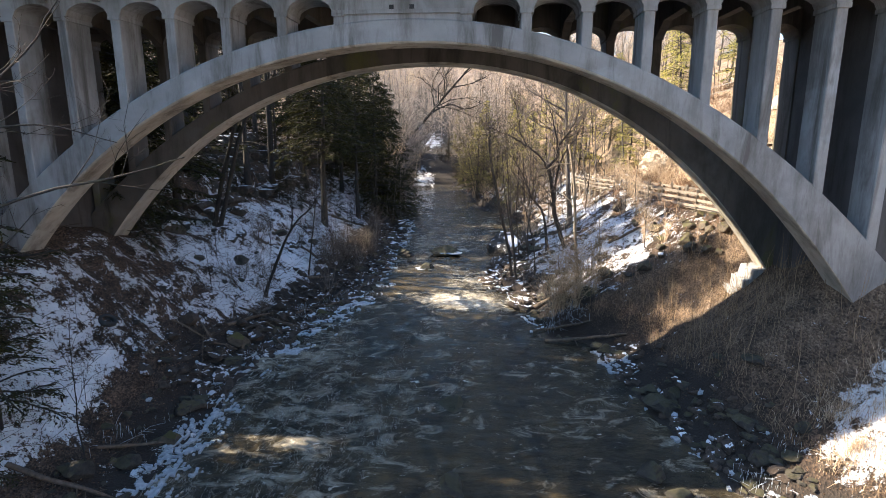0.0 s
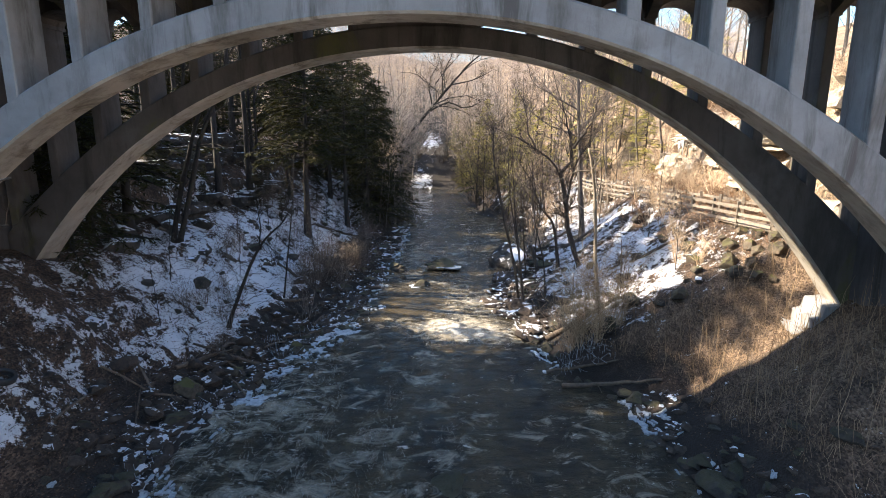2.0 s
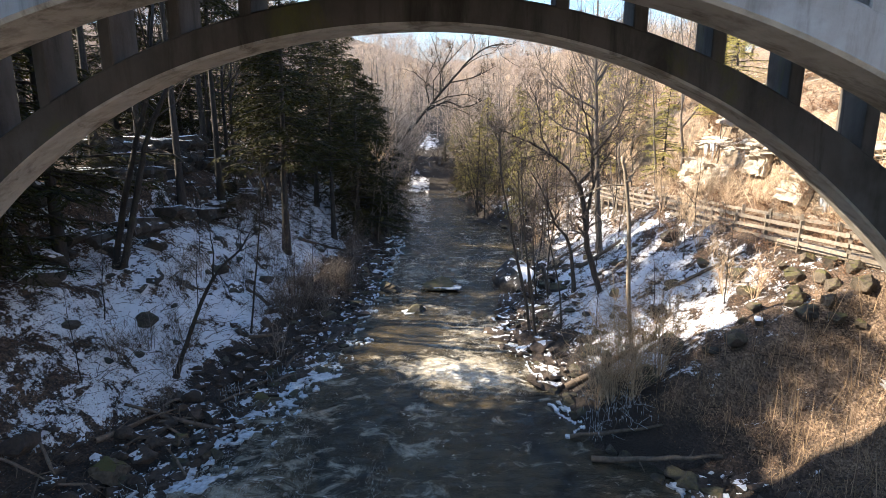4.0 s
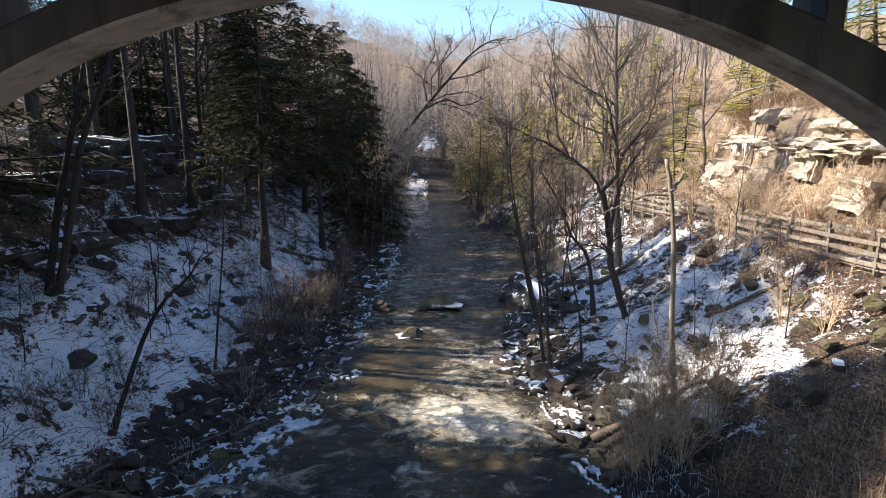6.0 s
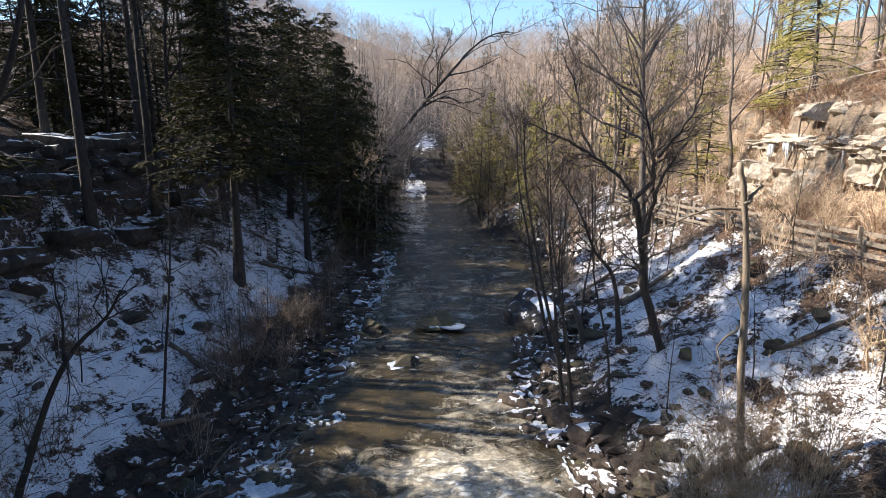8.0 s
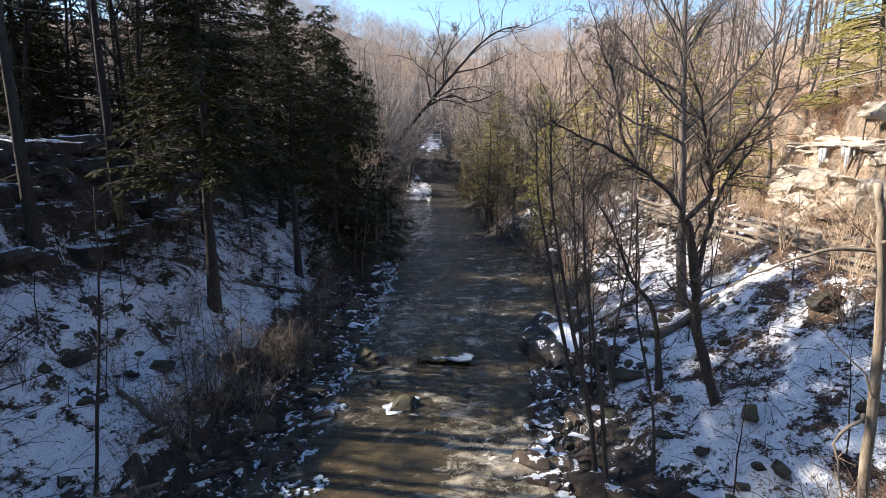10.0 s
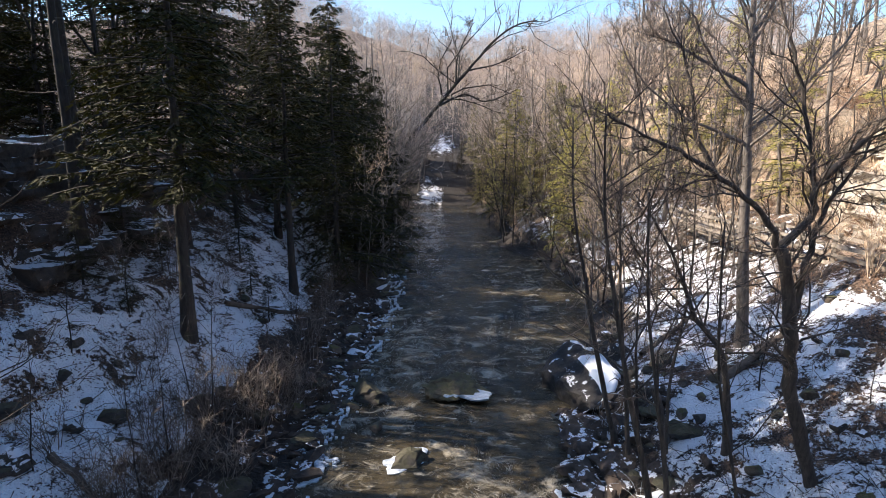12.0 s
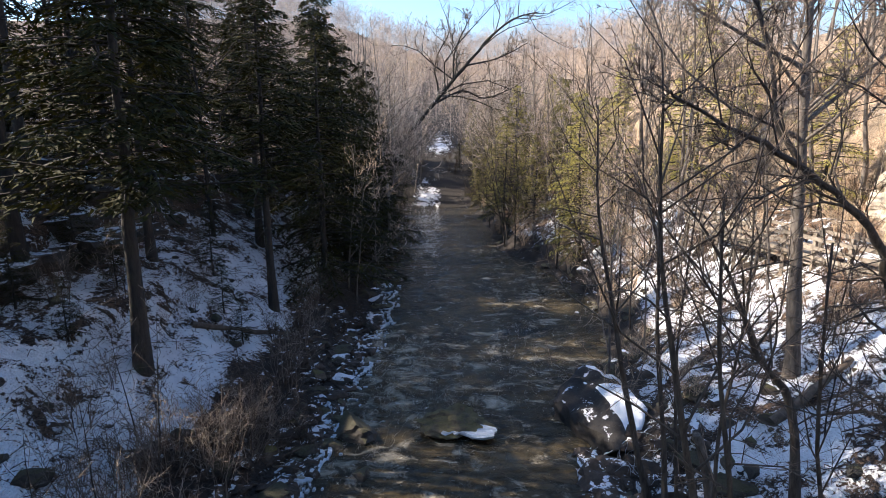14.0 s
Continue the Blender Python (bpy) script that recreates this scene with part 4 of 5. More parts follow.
def ice_sheet(seed, r, thick):
    """A thin, ragged plate of shore ice."""
    g = random.Random(seed)
    n = 34
    bm = bmesh.new()
    def edge(k):
        c = Vector((math.cos(2 * math.pi * k / n), math.sin(2 * math.pi * k / n), seed * 3.7))
        return r * (0.72 + 0.5 * noise.noise(c * 1.2) + 0.22 * noise.noise(c * 4.5) + g.uniform(-0.04, 0.04))
    ring = [edge(k) for k in range(n)]
    rows = []
    for z, f in ((0, 1.0), (thick * 0.7, 1.02), (thick, 0.9), (thick * 0.8, 0.6)):
        rows.append([bm.verts.new((ring[k] * f * math.cos(2 * math.pi * k / n), ring[k] * f * math.sin(2 * math.pi * k / n), z + g.uniform(-0.2, 0.2) * thick)) for k in range(n)])
    for a, b in zip(rows, rows[1:]):
        for k in range(n):
            bm.faces.new((a[k], a[(k + 1) % n], b[(k + 1) % n], b[k]))
    bm.faces.new(rows[-1])
    me = bpy.data.meshes.new("ice")
    bm.normal_update()
    bm.to_mesh(me)
    bm.free()
    me.materials.append(ICE)
    return me


ICE_BIG = ice_sheet(33, 1.0, 0.1)

# boulder with a cap of snow at the water's edge
boulder = tagged(new("boulder"), "big dark boulder with a thick snow cap in the river's edge", "boulder")
boulder.matrix_basis = pose(5.55, 45.3, 0.3, 0, 0, 0)
FROST = m_rock("frost-dusted dark sandstone", (0.012, 0.011, 0.011), (0.07, 0.062, 0.055), 0.03)
piece("stone", rock_mesh(91, FROST, 0.95, 0.22, 4), boulder, pose(-0.3, 0.0, 0.0, 0, 12, 0) @ Matrix.Diagonal((1.75, 2.3, 1.75, 1)), "dark wet frosted stone")
cap = bmesh.new()
cap.from_mesh(rock_mesh(91, FROST, 0.95, 0.22, 4))
cap.normal_update()
for v, n in [(v, v.normal.copy()) for v in cap.verts]:
    # snow stands proud on the upper side and tucks under the stone elsewhere
    lie = n.z + 0.5 * v.co.x + 0.3 * noise.noise(v.co * 1.7)
    k = min(max((lie - 0.47) / 0.3, 0.0), 1.0)
    v.co += n * (0.13 * k - 0.06) + Vector((0, 0, 0.05 * k))
bmesh.ops.smooth_vert(cap, verts=cap.verts[:], factor=0.5, use_axis_x=True, use_axis_y=True, use_axis_z=True)
cap_ob = part("snow_cap", cap, SNOW, boulder, "white snow cap", True)
cap_ob.matrix_basis = pose(-0.3, 0.0, 0.0, 0, 12, 0) @ Matrix.Diagonal((1.75, 2.3, 1.75, 1))

mossy = place_rock("mossy_rock", rock_mesh(92, m_rock("mossy ice-rimmed rock", (0.03, 0.026, 0.02), (0.17, 0.135, 0.085), 0.0, 0.5), 0.42, 0.6, 4), 0.2, 45.3, 1.0, -12, "low mossy rock rimmed with ice in the stream", "", 0.22, 0.0, "rock", 1.4)
piece("ice_rim", ICE_BIG, mossy, pose(0.12, -0.25, -0.14, 0, 0, 30) @ Matrix.Diagonal((1.05, 0.95, 1.0, 1)), "white ice rim")
flat = place_rock("flat_rock", R_WET[0], -1.35, 40.6, 0.55, 40, "low wet rock with ice in the stream", "", 0.4, 0.0, "rock", 1.5)
piece("ice_rim", ICE_BIG, flat, pose(0.1, 0, -0.1, 0, 0, 80) @ Matrix.Diagonal((1.25, 1.15, 1.0, 1)), "white ice rim")
place_rock("stream_rock", R_WET[1], -3.25, 45.0, 0.95, 70, "dark rock awash with a rim of ice", "", 0.4, 0.0)
place_rock("stream_rock", R_WET[2], -2.6, 42.6, 0.4, 10, "dark rock awash with a rim of ice", "", 0.4, 0.0)
place_rock("stream_rock", R_WET[3], 0.4, 19.4, 0.75, 120, "dark rock just under the rushing water", "", 0.62, 0.0)
place_rock("stream_rock", R_WET[4], 0.1, 14.4, 0.8, 20, "dark rock just under the rushing water", "", 0.72, 0.0)
place_rock("stream_rock", R_WET[0], 6.2, 15.0, 0.5, 0, "dark stone standing out of the water", "", 0.4, 0.0)
place_rock("stream_rock", R_WET[5], 6.6, 13.9, 0.4, 50, "dark stone standing out of the water", "", 0.4, 0.0)

rng = random.Random(11)


def shore(y, side):
    a, b = shores(np.array(float(y)))
    return float(a) if side < 0 else float(b)


# stones along both water lines
for i in range(150):
    side = -1 if rng.random() < 0.55 else 1
    y = rng.uniform(11, 78)
    d = abs(rng.gauss(0.5, 0.7))
    x = shore(y, side) + side * d
    if -2.2 < y - 45.2 < 2.2 and side > 0:
        continue
    place_rock("stone", rng.choice(R_WET + R_MOSS[:1] if y < 24 else R_WET + R_SNOW[:2] + R_MOSS[:1]), x, y, rng.uniform(0.16, 0.55) * (1.35 if rng.random() < 0.15 else 1), rng.uniform(0, 360), "dark wet stone at the river's edge", "stones along the water line", 0.32)
# stones on the slopes
for i in range(190):
    side = -1 if rng.random() < 0.4 else 1
    y = rng.uniform(27, 66)
    d = rng.uniform(1.5, 9.0)
    x = shore(y, side) + side * d
    me = rng.choice(R_MOSS + R_WET[:3] + R_SNOW[:2]) if side > 0 else rng.choice(R_WET + R_SNOW)
    place_rock("bank_stone", me, x, y, rng.uniform(0.10, 0.36) * (1.8 if rng.random() < 0.14 else 1), rng.uniform(0, 360), "brown stone showing through the snow", "stones on the banks", 0.36)
# big mossy blocks behind the foot of the arch
for x, y, s, a in ((12.6, 28.4, 0.75, 10), (13.3, 29.6, 0.8, 60), (12.2, 30.4, 0.6, 100), (13.6, 28.0, 0.6, 30), (14.2, 29.2, 0.7, 80), (11.6, 29.0, 0.5, 5), (13.0, 27.2, 0.55, 44), (12.4, 31.8, 0.7, 20), (11.9, 33.8, 0.6, 70), (12.9, 26.6, 0.5, 15), (13.9, 27.0, 0.7, 60), (12.9, 28.9, 0.5, 77), (13.7, 28.7, 0.6, 130), (12.4, 27.6, 0.45, 12), (13.4, 30.6, 0.5, 90), (14.4, 28.2, 0.6, 33), (14.0, 30.0, 0.55, 150), (13.3, 26.2, 0.4, 200)):
    place_rock("mossy_block", rng.choice(R_MOSS), x, y, s * 0.72, a, "large mossy sandstone block on the slope", "blocks by the arch foot", 0.25)
for x, y, s in ((-9.6, 15.2, 0.55), (-10.3, 14.0, 0.6), (-11.5, 30.8, 0.5), (-14.0, 33.6, 0.8), (-13.2, 35.3, 0.7), (-11.2, 37.4, 0.55), (-9.4, 39.0, 0.5), (-12.6, 24.2, 0.5), (-14.5, 29.5, 0.9), (-15.2, 31.0, 0.9), (-9.9, 38.2, 0.35)):
    place_rock("slope_rock", rng.choice(R_WET + R_SNOW), x, y, s, rng.uniform(0, 360), "dark rock half buried in the snowy slope", "rocks on the shaded slope", 0.3)


ICES = [ice_sheet(k, 1.0, 0.09) for k in range(8)]
for i in range(14):
    side = -1 if rng.random() < 0.62 else 1
    y = rng.choice((rng.uniform(11, 24), rng.uniform(24, 40), rng.uniform(36, 70)))
    x = shore(y, side) - side * rng.gauss(0.15, 0.5) * (1.6 if 24 < y < 36 and side < 0 else 1)
    ob = new("shore_ice", rng.choice(ICES))
    s = rng.uniform(0.06, 0.15)
    z = max(float(ground_z(x, y)), 0.0)
    ob.matrix_basis = pose(x, y, z - 0.015, rng.uniform(-4, 4), rng.uniform(-4, 4), rng.uniform(-40, 40)) @ Matrix.Diagonal((s, s * rng.uniform(0.6, 2.6), 0.7, 1))
    tagged(ob, "thin ragged plate of white shore ice", "ice", "plates of shore ice")


# stones in the shallows
for i in range(46):
    side = -1 if i % 3 else 1
    y = rng.uniform(23, 34) if i % 2 else rng.uniform(34, 60)
    x = shore(y, side) - side * rng.uniform(-0.4, 1.3 if side < 0 else 0.5)
    s = rng.uniform(0.18, 0.42)
    place_rock("iced_stone", rng.choice(R_WET), x, y, s, rng.uniform(0, 360), "dark stone standing in the icy shallows", "stones in the shallows", 0.4, max(float(ground_z(x, y)), 0.0))


def shore_lace(side, y0, y1, out, inland, cover, seed, pans=True):
    """A thin sheet of rotten ice along the water line, eaten through by holes; what is left forms ragged lace."""
    step = 0.075
    yy = np.arange(y0, y1, step)
    dd = np.arange(-out, inland, step)
    Yg, Dg = np.meshgrid(yy, dd, indexing="ij")
    a, b = shores(Yg)
    Xg = (a - Dg) if side < 0 else (b + Dg)
    jx, jy = fractal(Xg * 5 + seed, Yg * 5, 2) * 0.07, fractal(Xg * 5 + 40, Yg * 5 + seed, 2) * 0.07
    web = np.abs(fractal(Xg * 0.95 + seed, Yg * 0.8 + 7, 4))
    web2 = np.abs(fractal(Xg * 2.3 + 11, Yg * 2.0 + seed, 3))
    floe = fractal(Xg * 0.5 + 31 + seed, Yg * 0.35, 3)
    fade = np.clip((Dg + out) / (0.7 * out), 0, 1) * np.clip((inland - Dg) / 0.5, 0, 1)
    rim = Dg + 0.3 - 0.75 * fractal(Xg * 0.55 + seed, Yg * 0.55, 3)
    line = (np.abs(rim) < 0.05 + 0.06 * np.clip(floe + 0.3, 0, 1)) | (np.abs(rim - 0.45 + 0.3 * web) < 0.035)
    lace = ((web < (0.05 + 0.10 * np.clip(floe + 0.25, 0, 1)) * cover) | (web2 < 0.05 * cover) | (floe > 0.52 / cover)) & (floe > -0.28) if pans else np.abs(fractal(Xg * 1.4 + seed, Yg * 1.4, 3)) < 0.03
    keep = (lace | line) & (fade > 0.35 + 0.35 * fractal(Xg * 1.7, Yg * 1.7 + seed, 2)) & (fractal(Xg * 0.8, Yg * 0.8 + 3 * seed, 2) > -0.25)
    Zg = np.maximum(ground_z(Xg, Yg), 0.0) + 0.055 + 0.03 * fractal(Xg * 3, Yg * 3, 2)
    ny, nd = keep.shape
    verts, faces, index = [], [], {}

    def vert(i, j, low):
        k = (i, j, low)
        if k not in index:
            index[k] = len(verts)
            verts.append((Xg[i, j] + jx[i, j], Yg[i, j] + jy[i, j], Zg[i, j] - (0.07 if low else 0.0)))
        return index[k]

    for i, j in zip(*np.nonzero(keep[:-1, :-1])):
        i, j = int(i), int(j)
        q = [(i, j), (i + 1, j), (i + 1, j + 1), (i, j + 1)]
        top = [vert(*c, 0) for c in q]
        faces.append(tuple(top if side < 0 else top[::-1]))
        for (u, v, n) in ((0, 1, (0, -1)), (1, 2, (1, 0)), (2, 3, (0, 1)), (3, 0, (-1, 0))):
            m, k = i + n[0], j + n[1]
            if not (0 <= m < ny - 1 and 0 <= k < nd - 1 and keep[m, k]):
                faces.append((top[u], top[v], vert(*q[v], 1), vert(*q[u], 1)))
    tagged(piece("shore_ice_lace", mesh_of("shore_ice_lace", verts, faces, ICE)), "ragged lacy white ice frozen along the water line", "ice", "", "stuff")


shore_lace(-1, 12.0, 24.0, 1.6, 0.6, 0.7, 3)
shore_lace(-1, 24.0, 37.0, 2.0, 0.9, 1.35, 4)
shore_lace(-1, 37.0, 64.0, 1.3, 0.5, 0.9, 5, False)
shore_lace(1, 12.0, 24.5, 0.7, 0.9, 0.62, 6)
shore_lace(1, 27.0, 44.0, 0.9, 0.15, 0.85, 7, False)

ROCK_SHORE = m_rock("dark brown shore rock dusted with frost", (0.016, 0.012, 0.010), (0.125, 0.092, 0.068), 0.02)
R_LOW = [rock_mesh(k + 80, ROCK_SHORE, 0.6, 0.6, 2) for k in range(10)]


def rubble(name, spots, label):
    """Broken stones too many to count, heaped as one mesh. spots: x, y, size, turn, stretch."""
    verts, faces = [], []
    for k, (x, y, size, turn, stretch) in enumerate(spots):
        me = R_LOW[k % len(R_LOW)]
        z = max(float(ground_z(x, y)), -0.1) + size * 0.6 * 0.34
        m = pose(x, y, z, (k * 37) % 25 - 12, (k * 53) % 25 - 12, turn) @ Matrix.Diagonal((size * stretch, size, size, 1))
        base = len(verts)
        verts += [m @ v.co for v in me.vertices]
        faces += [tuple(base + i for i in p.vertices) for p in me.polygons]
    tagged(piece(name, mesh_of(name, verts, faces, ROCK_SHORE)), label, "rocks", "", "stuff")


# dark broken rock of the bare band above the shaded water line
rng = random.Random(23)
spots = []
for i in range(900):
    y = rng.uniform(19.0, 56)
    spots.append((shore(y, -1) - abs(rng.gauss(1.0, 1.1)) + 0.3, y, rng.uniform(0.09, 0.36) * (1.6 if rng.random() < 0.12 else 1), rng.uniform(0, 360), rng.uniform(0.9, 1.7)))
rubble("shore_rubble", spots, "dark wet broken rock along the shaded water line")
# dark rock shelf that juts into the stream from the sunny bank
spots = []
for i in range(240):
    y = rng.uniform(30.5, 44.0)
    x = shore(y, 1) + abs(rng.gauss(0.5, 1.0)) - 0.35 - (0.8 if 35 < y < 39.5 else 0.0) * rng.random()
    spots.append((x, y, rng.uniform(0.12, 0.45) * (1.5 if rng.random() < 0.2 else 1), rng.uniform(0, 360), rng.uniform(0.9, 1.7)))
for i in range(150):
    y = rng.uniform(12.0, 24.5)
    spots.append((shore(y, 1) + abs(rng.gauss(0.4, 0.9)) - 0.2, y, rng.uniform(0.08, 0.3), rng.uniform(0, 360), rng.uniform(0.9, 1.7)))
rubble("shelf_rubble", spots, "dark wet broken rock at the foot of the sunny bank")

# icy rubble along the near shores
rng = random.Random(19)
for i in range(90):
    side = 1 if i % 3 else -1
    y = rng.uniform(12.2, 20.5) if side > 0 else rng.uniform(12, 22)
    x = shore(y, side) + side * rng.uniform(-0.2, 2.2)
    place_rock("stone", rng.choice(R_WET), x, y, rng.uniform(0.10, 0.30), rng.uniform(0, 360), "dark wet stone at the river's edge", "stones along the water line", 0.3)
for i in range(20):
    side = 1 if i % 3 else -1
    y = rng.uniform(12.2, 20) if side > 0 else rng.uniform(12, 23)
    x = shore(y, side) + side * rng.gauss(0.5, 0.75)
    ob = new("shore_ice", rng.choice(ICES))
    s = rng.uniform(0.06, 0.16)
    ob.matrix_basis = pose(x, y, max(float(ground_z(x, y)), 0.0) - 0.005, rng.uniform(-6, 6), -side * rng.uniform(2, 18), rng.uniform(-50, 50)) @ Matrix.Diagonal((s, s * rng.uniform(0.8, 2.4), 0.8, 1))
    tagged(ob, "thin ragged plate of white shore ice", "ice", "plates of shore ice")
t = Tubes()
for i in range(30):
    side = 1 if i % 3 else -1
    y = rng.choice((rng.uniform(13, 18), rng.uniform(26, 29), rng.uniform(34, 43))) if side > 0 else rng.uniform(12, 34)
    x = shore(y, side) + side * rng.uniform(0.2, 1.8)
    c = Vector((x, y, max(float(ground_z(x, y)), 0.0)))
    for _ in range(rng.randint(14, 26)):
        o = c + Vector((rng.gauss(0, 0.3), rng.gauss(0, 0.4), rng.uniform(0.1, 0.4)))
        t.tube([o, o - Vector((rng.uniform(-0.05, 0.05), rng.uniform(-0.05, 0.05), rng.uniform(0.12, 0.36)))], [rng.uniform(0.004, 0.009), 0.002], 4)
    for _ in range(6):
        o = c + Vector((rng.gauss(0, 0.3), rng.gauss(0, 0.4), rng.uniform(0.0, 0.15)))
        t.tube(wander(rng, o, Vector((rng.uniform(-1, 1), rng.uniform(-1, 1), rng.uniform(0.1, 0.6))).normalized(), rng.uniform(0.3, 0.8), 3, 0.3, -0.12), [0.005, 0.005, 0.004, 0.002], 4)
for i in range(26):
    y = rng.uniform(20, 44)
    x = shore(y, -1) - rng.uniform(0.0, 2.6)
    a = rng.uniform(-0.9, 0.9) + (math.pi / 2 if rng.random() < 0.6 else 0)
    l = rng.uniform(0.7, 2.2)
    p, q = (x - math.cos(a) * l / 2, y - math.sin(a) * l / 2), (x + math.cos(a) * l / 2, y + math.sin(a) * l / 2)
    drift = Tubes()
    r = rng.uniform(0.02, 0.06)
    line = [Vector((*p, max(float(ground_z(*p)), 0.0) + 0.12)), Vector((x, y, max(float(ground_z(x, y)), 0.0) + rng.uniform(0.15, 0.3))), Vector((*q, max(float(ground_z(*q)), 0.0) + 0.12))]
    drift.tube(line, [r, r * 0.85, r * 0.5], 6)
    for _ in range(3):
        c, d = along(line, rng.uniform(0.2, 0.9))
        drift.tube(wander(rng, c, side_shoot(rng, d, 0.9), rng.uniform(0.2, 0.7), 2, 0.2, 0.05), [r * 0.45, r * 0.3, r * 0.12], 4)
    tagged(piece("driftwood", drift.mesh("driftwood", LOG)), "brown driftwood branch stranded among the stones", "driftwood", "driftwood on the shaded shore")
tagged(piece("iced_twigs", t.mesh("iced_twigs", ICE)), "ice-coated twigs hung with small icicles at the shore", "ice", "", "stuff")
for i in range(45):
    y = rng.uniform(30, 45)
    x = shore(y, 1) + rng.uniform(0.0, 2.6)
    if y > 43 or rng.random() < 0.1:
        x += 1.5
    place_rock("stone", rng.choice(R_WET), x, y, rng.uniform(0.14, 0.42), rng.uniform(0, 360), "dark wet stone at the river's edge", "stones along the water line", 0.3)


def log(name, p0, p1, r, mat, label, sag=0.05, knots=4, seed=0):
    g = random.Random(seed)
    a, b = Vector(p0), Vector(p1)
    t = Tubes()
    n = 8
    pts = [a.lerp(b, i / n) + Vector((g.uniform(-1, 1), g.uniform(-1, 1), g.uniform(-1, 1))) * r * 0.35 - Vector((0, 0, sag * math.sin(math.pi * i / n))) for i in range(n + 1)]
    t.tube(pts, [r * (1 - 0.45 * i / n) for i in range(n + 1)], 8)
    for _ in range(knots):
        p, d = along(pts, g.uniform(0.2, 0.95))
        t.tube(wander(g, p, side_shoot(g, d, 1.1), g.uniform(0.2, 0.8), 2, 0.2, 0.05), [r * 0.3, r * 0.2, r * 0.1], 4)
    return tagged(piece(name, t.mesh(name, mat)), label, "log")


def on_ground(x, y, up=0.08):
    return (x, y, max(float(ground_z(x, y)), 0.0) + up)


LOGS = [((5.2, 30.4), (8.6, 30.2), 0.16), ((5.0, 25.6), (8.6, 24.6), 0.10), ((4.6, 27.0), (7.4, 26.2), 0.08), ((-14.5, 33.2), (-11.0, 34.2), 0.11), ((-9.6, 37.0), (-7.0, 36.0), 0.10),
        ((-7.4, 27.3), (-10.2, 26.6), 0.09), ((-10.6, 15.4), (-8.9, 16.6), 0.07), ((-11.6, 13.3), (-9.0, 13.6), 0.08), ((-8.4, 33.2), (-6.2, 36.2), 0.10), ((8.4, 41.4), (11.0, 42.4), 0.15),
        ((7.4, 45.5), (10.2, 47.6), 0.12), ((-9.6, 47.5), (-5.2, 52.6), 0.12), ((-10.2, 24.9), (-9.3, 26.9), 0.10), ((10.6, 33.6), (13.2, 33.0), 0.09), ((-8.0, 29.5), (-6.3, 32.0), 0.06)]
for k, (a, b, r) in enumerate(LOGS):
    log("fallen_log", on_ground(*a, r * 0.7), on_ground(*b, r * 0.7), r, LOG, "fallen rotting log lying on the bank", 0.03, 4, k)

# old tyre
bm = bmesh.new()
prof = [(0.30, 0.0), (0.32, 0.05), (0.315, 0.15), (0.29, 0.19), (0.22, 0.185), (0.19, 0.15), (0.20, 0.13), (0.26, 0.14), (0.27, 0.05), (0.20, 0.04), (0.19, 0.02), (0.24, 0.0)]
rings = [[bm.verts.new((r * math.cos(2 * math.pi * k / 32), r * math.sin(2 * math.pi * k / 32), z)) for r, z in prof] for k in range(32)]
for k in range(32):
    for j in range(len(prof)):
        bm.faces.new((rings[k][j], rings[(k + 1) % 32][j], rings[(k + 1) % 32][(j + 1) % len(prof)], rings[k][(j + 1) % len(prof)]))
tyre = tagged(part("tyre", bm, RUBBER, None, "", True), "old black tyre lying in the leaves", "tyre")
tyre.matrix_basis = Matrix.Translation(on_ground(-12.5, 19.7, 0.0)) @ pose(0, 0, 0, 4, 24, 0)

# ---- boardwalk with rail fence ----
FENCE_Y = (24.5, 28, 31, 34, 38, 42, 48, 56, 64)
FENCE_X = (16.0, 14.9, 14.2, 13.9, 13.6, 13.7, 13.9, 14.0, 14.2)
FENCE_Z = (5.5, 5.7, 5.7, 5.6, 5.5, 5.3, 5.0, 4.6, 4.4)


def walk_line(y, off=0.0):
    return Vector((float(np.interp(y, FENCE_Y, FENCE_X)) + off, y, float(np.interp(y, FENCE_Y, FENCE_Z))))


def beam(bm, a, b, w, h):
    d = (b - a).normalized()
    s = d.cross(Vector((0, 0, 1))).normalized() * w / 2
    u = s.cross(d).normalized() * h / 2
    v = [bm.verts.new(p + q) for p in (a, b) for q in (-s - u, s - u, s + u, -s + u)]
    for f in ((3, 2, 1, 0), (4, 5, 6, 7), (0, 1, 5, 4), (1, 2, 6, 5), (2, 3, 7, 6), (3, 0, 4, 7)):
        bm.faces.new([v[i] for i in f])


def rail_fence(off, label, seed):
    g = random.Random(seed)
    fence = tagged(new("rail_fence"), label, "fence")
    ys_f = np.arange(25.0, 63.0, 2.0)
    for i, y in enumerate(ys_f):
        p = walk_line(y, off)
        bm = bmesh.new()
        low = float(ground_z(p.x, p.y)) - 0.3
        beam(bm, Vector((p.x + g.uniform(-0.03, 0.03), p.y, min(low, p.z))), p + Vector((0, g.uniform(-0.03, 0.03), 1.18 + g.uniform(-0.05, 0.05))), 0.13, 0.13)
        part("post", bm, WOOD, fence)
        if i + 1 < len(ys_f):
            q = walk_line(ys_f[i + 1], off)
            for h in (0.28, 0.62, 0.98):
                bm = bmesh.new()
                s = Vector((-0.08 if off < 0.5 else 0.08, 0, 0))
                beam(bm, p + s + Vector((0, -0.1, h + g.uniform(-0.03, 0.03))), q + s + Vector((0, 0.1, h + g.uniform(-0.03, 0.03))), 0.05, 0.14)
                part("rail", bm, WOOD, fence)
    return fence


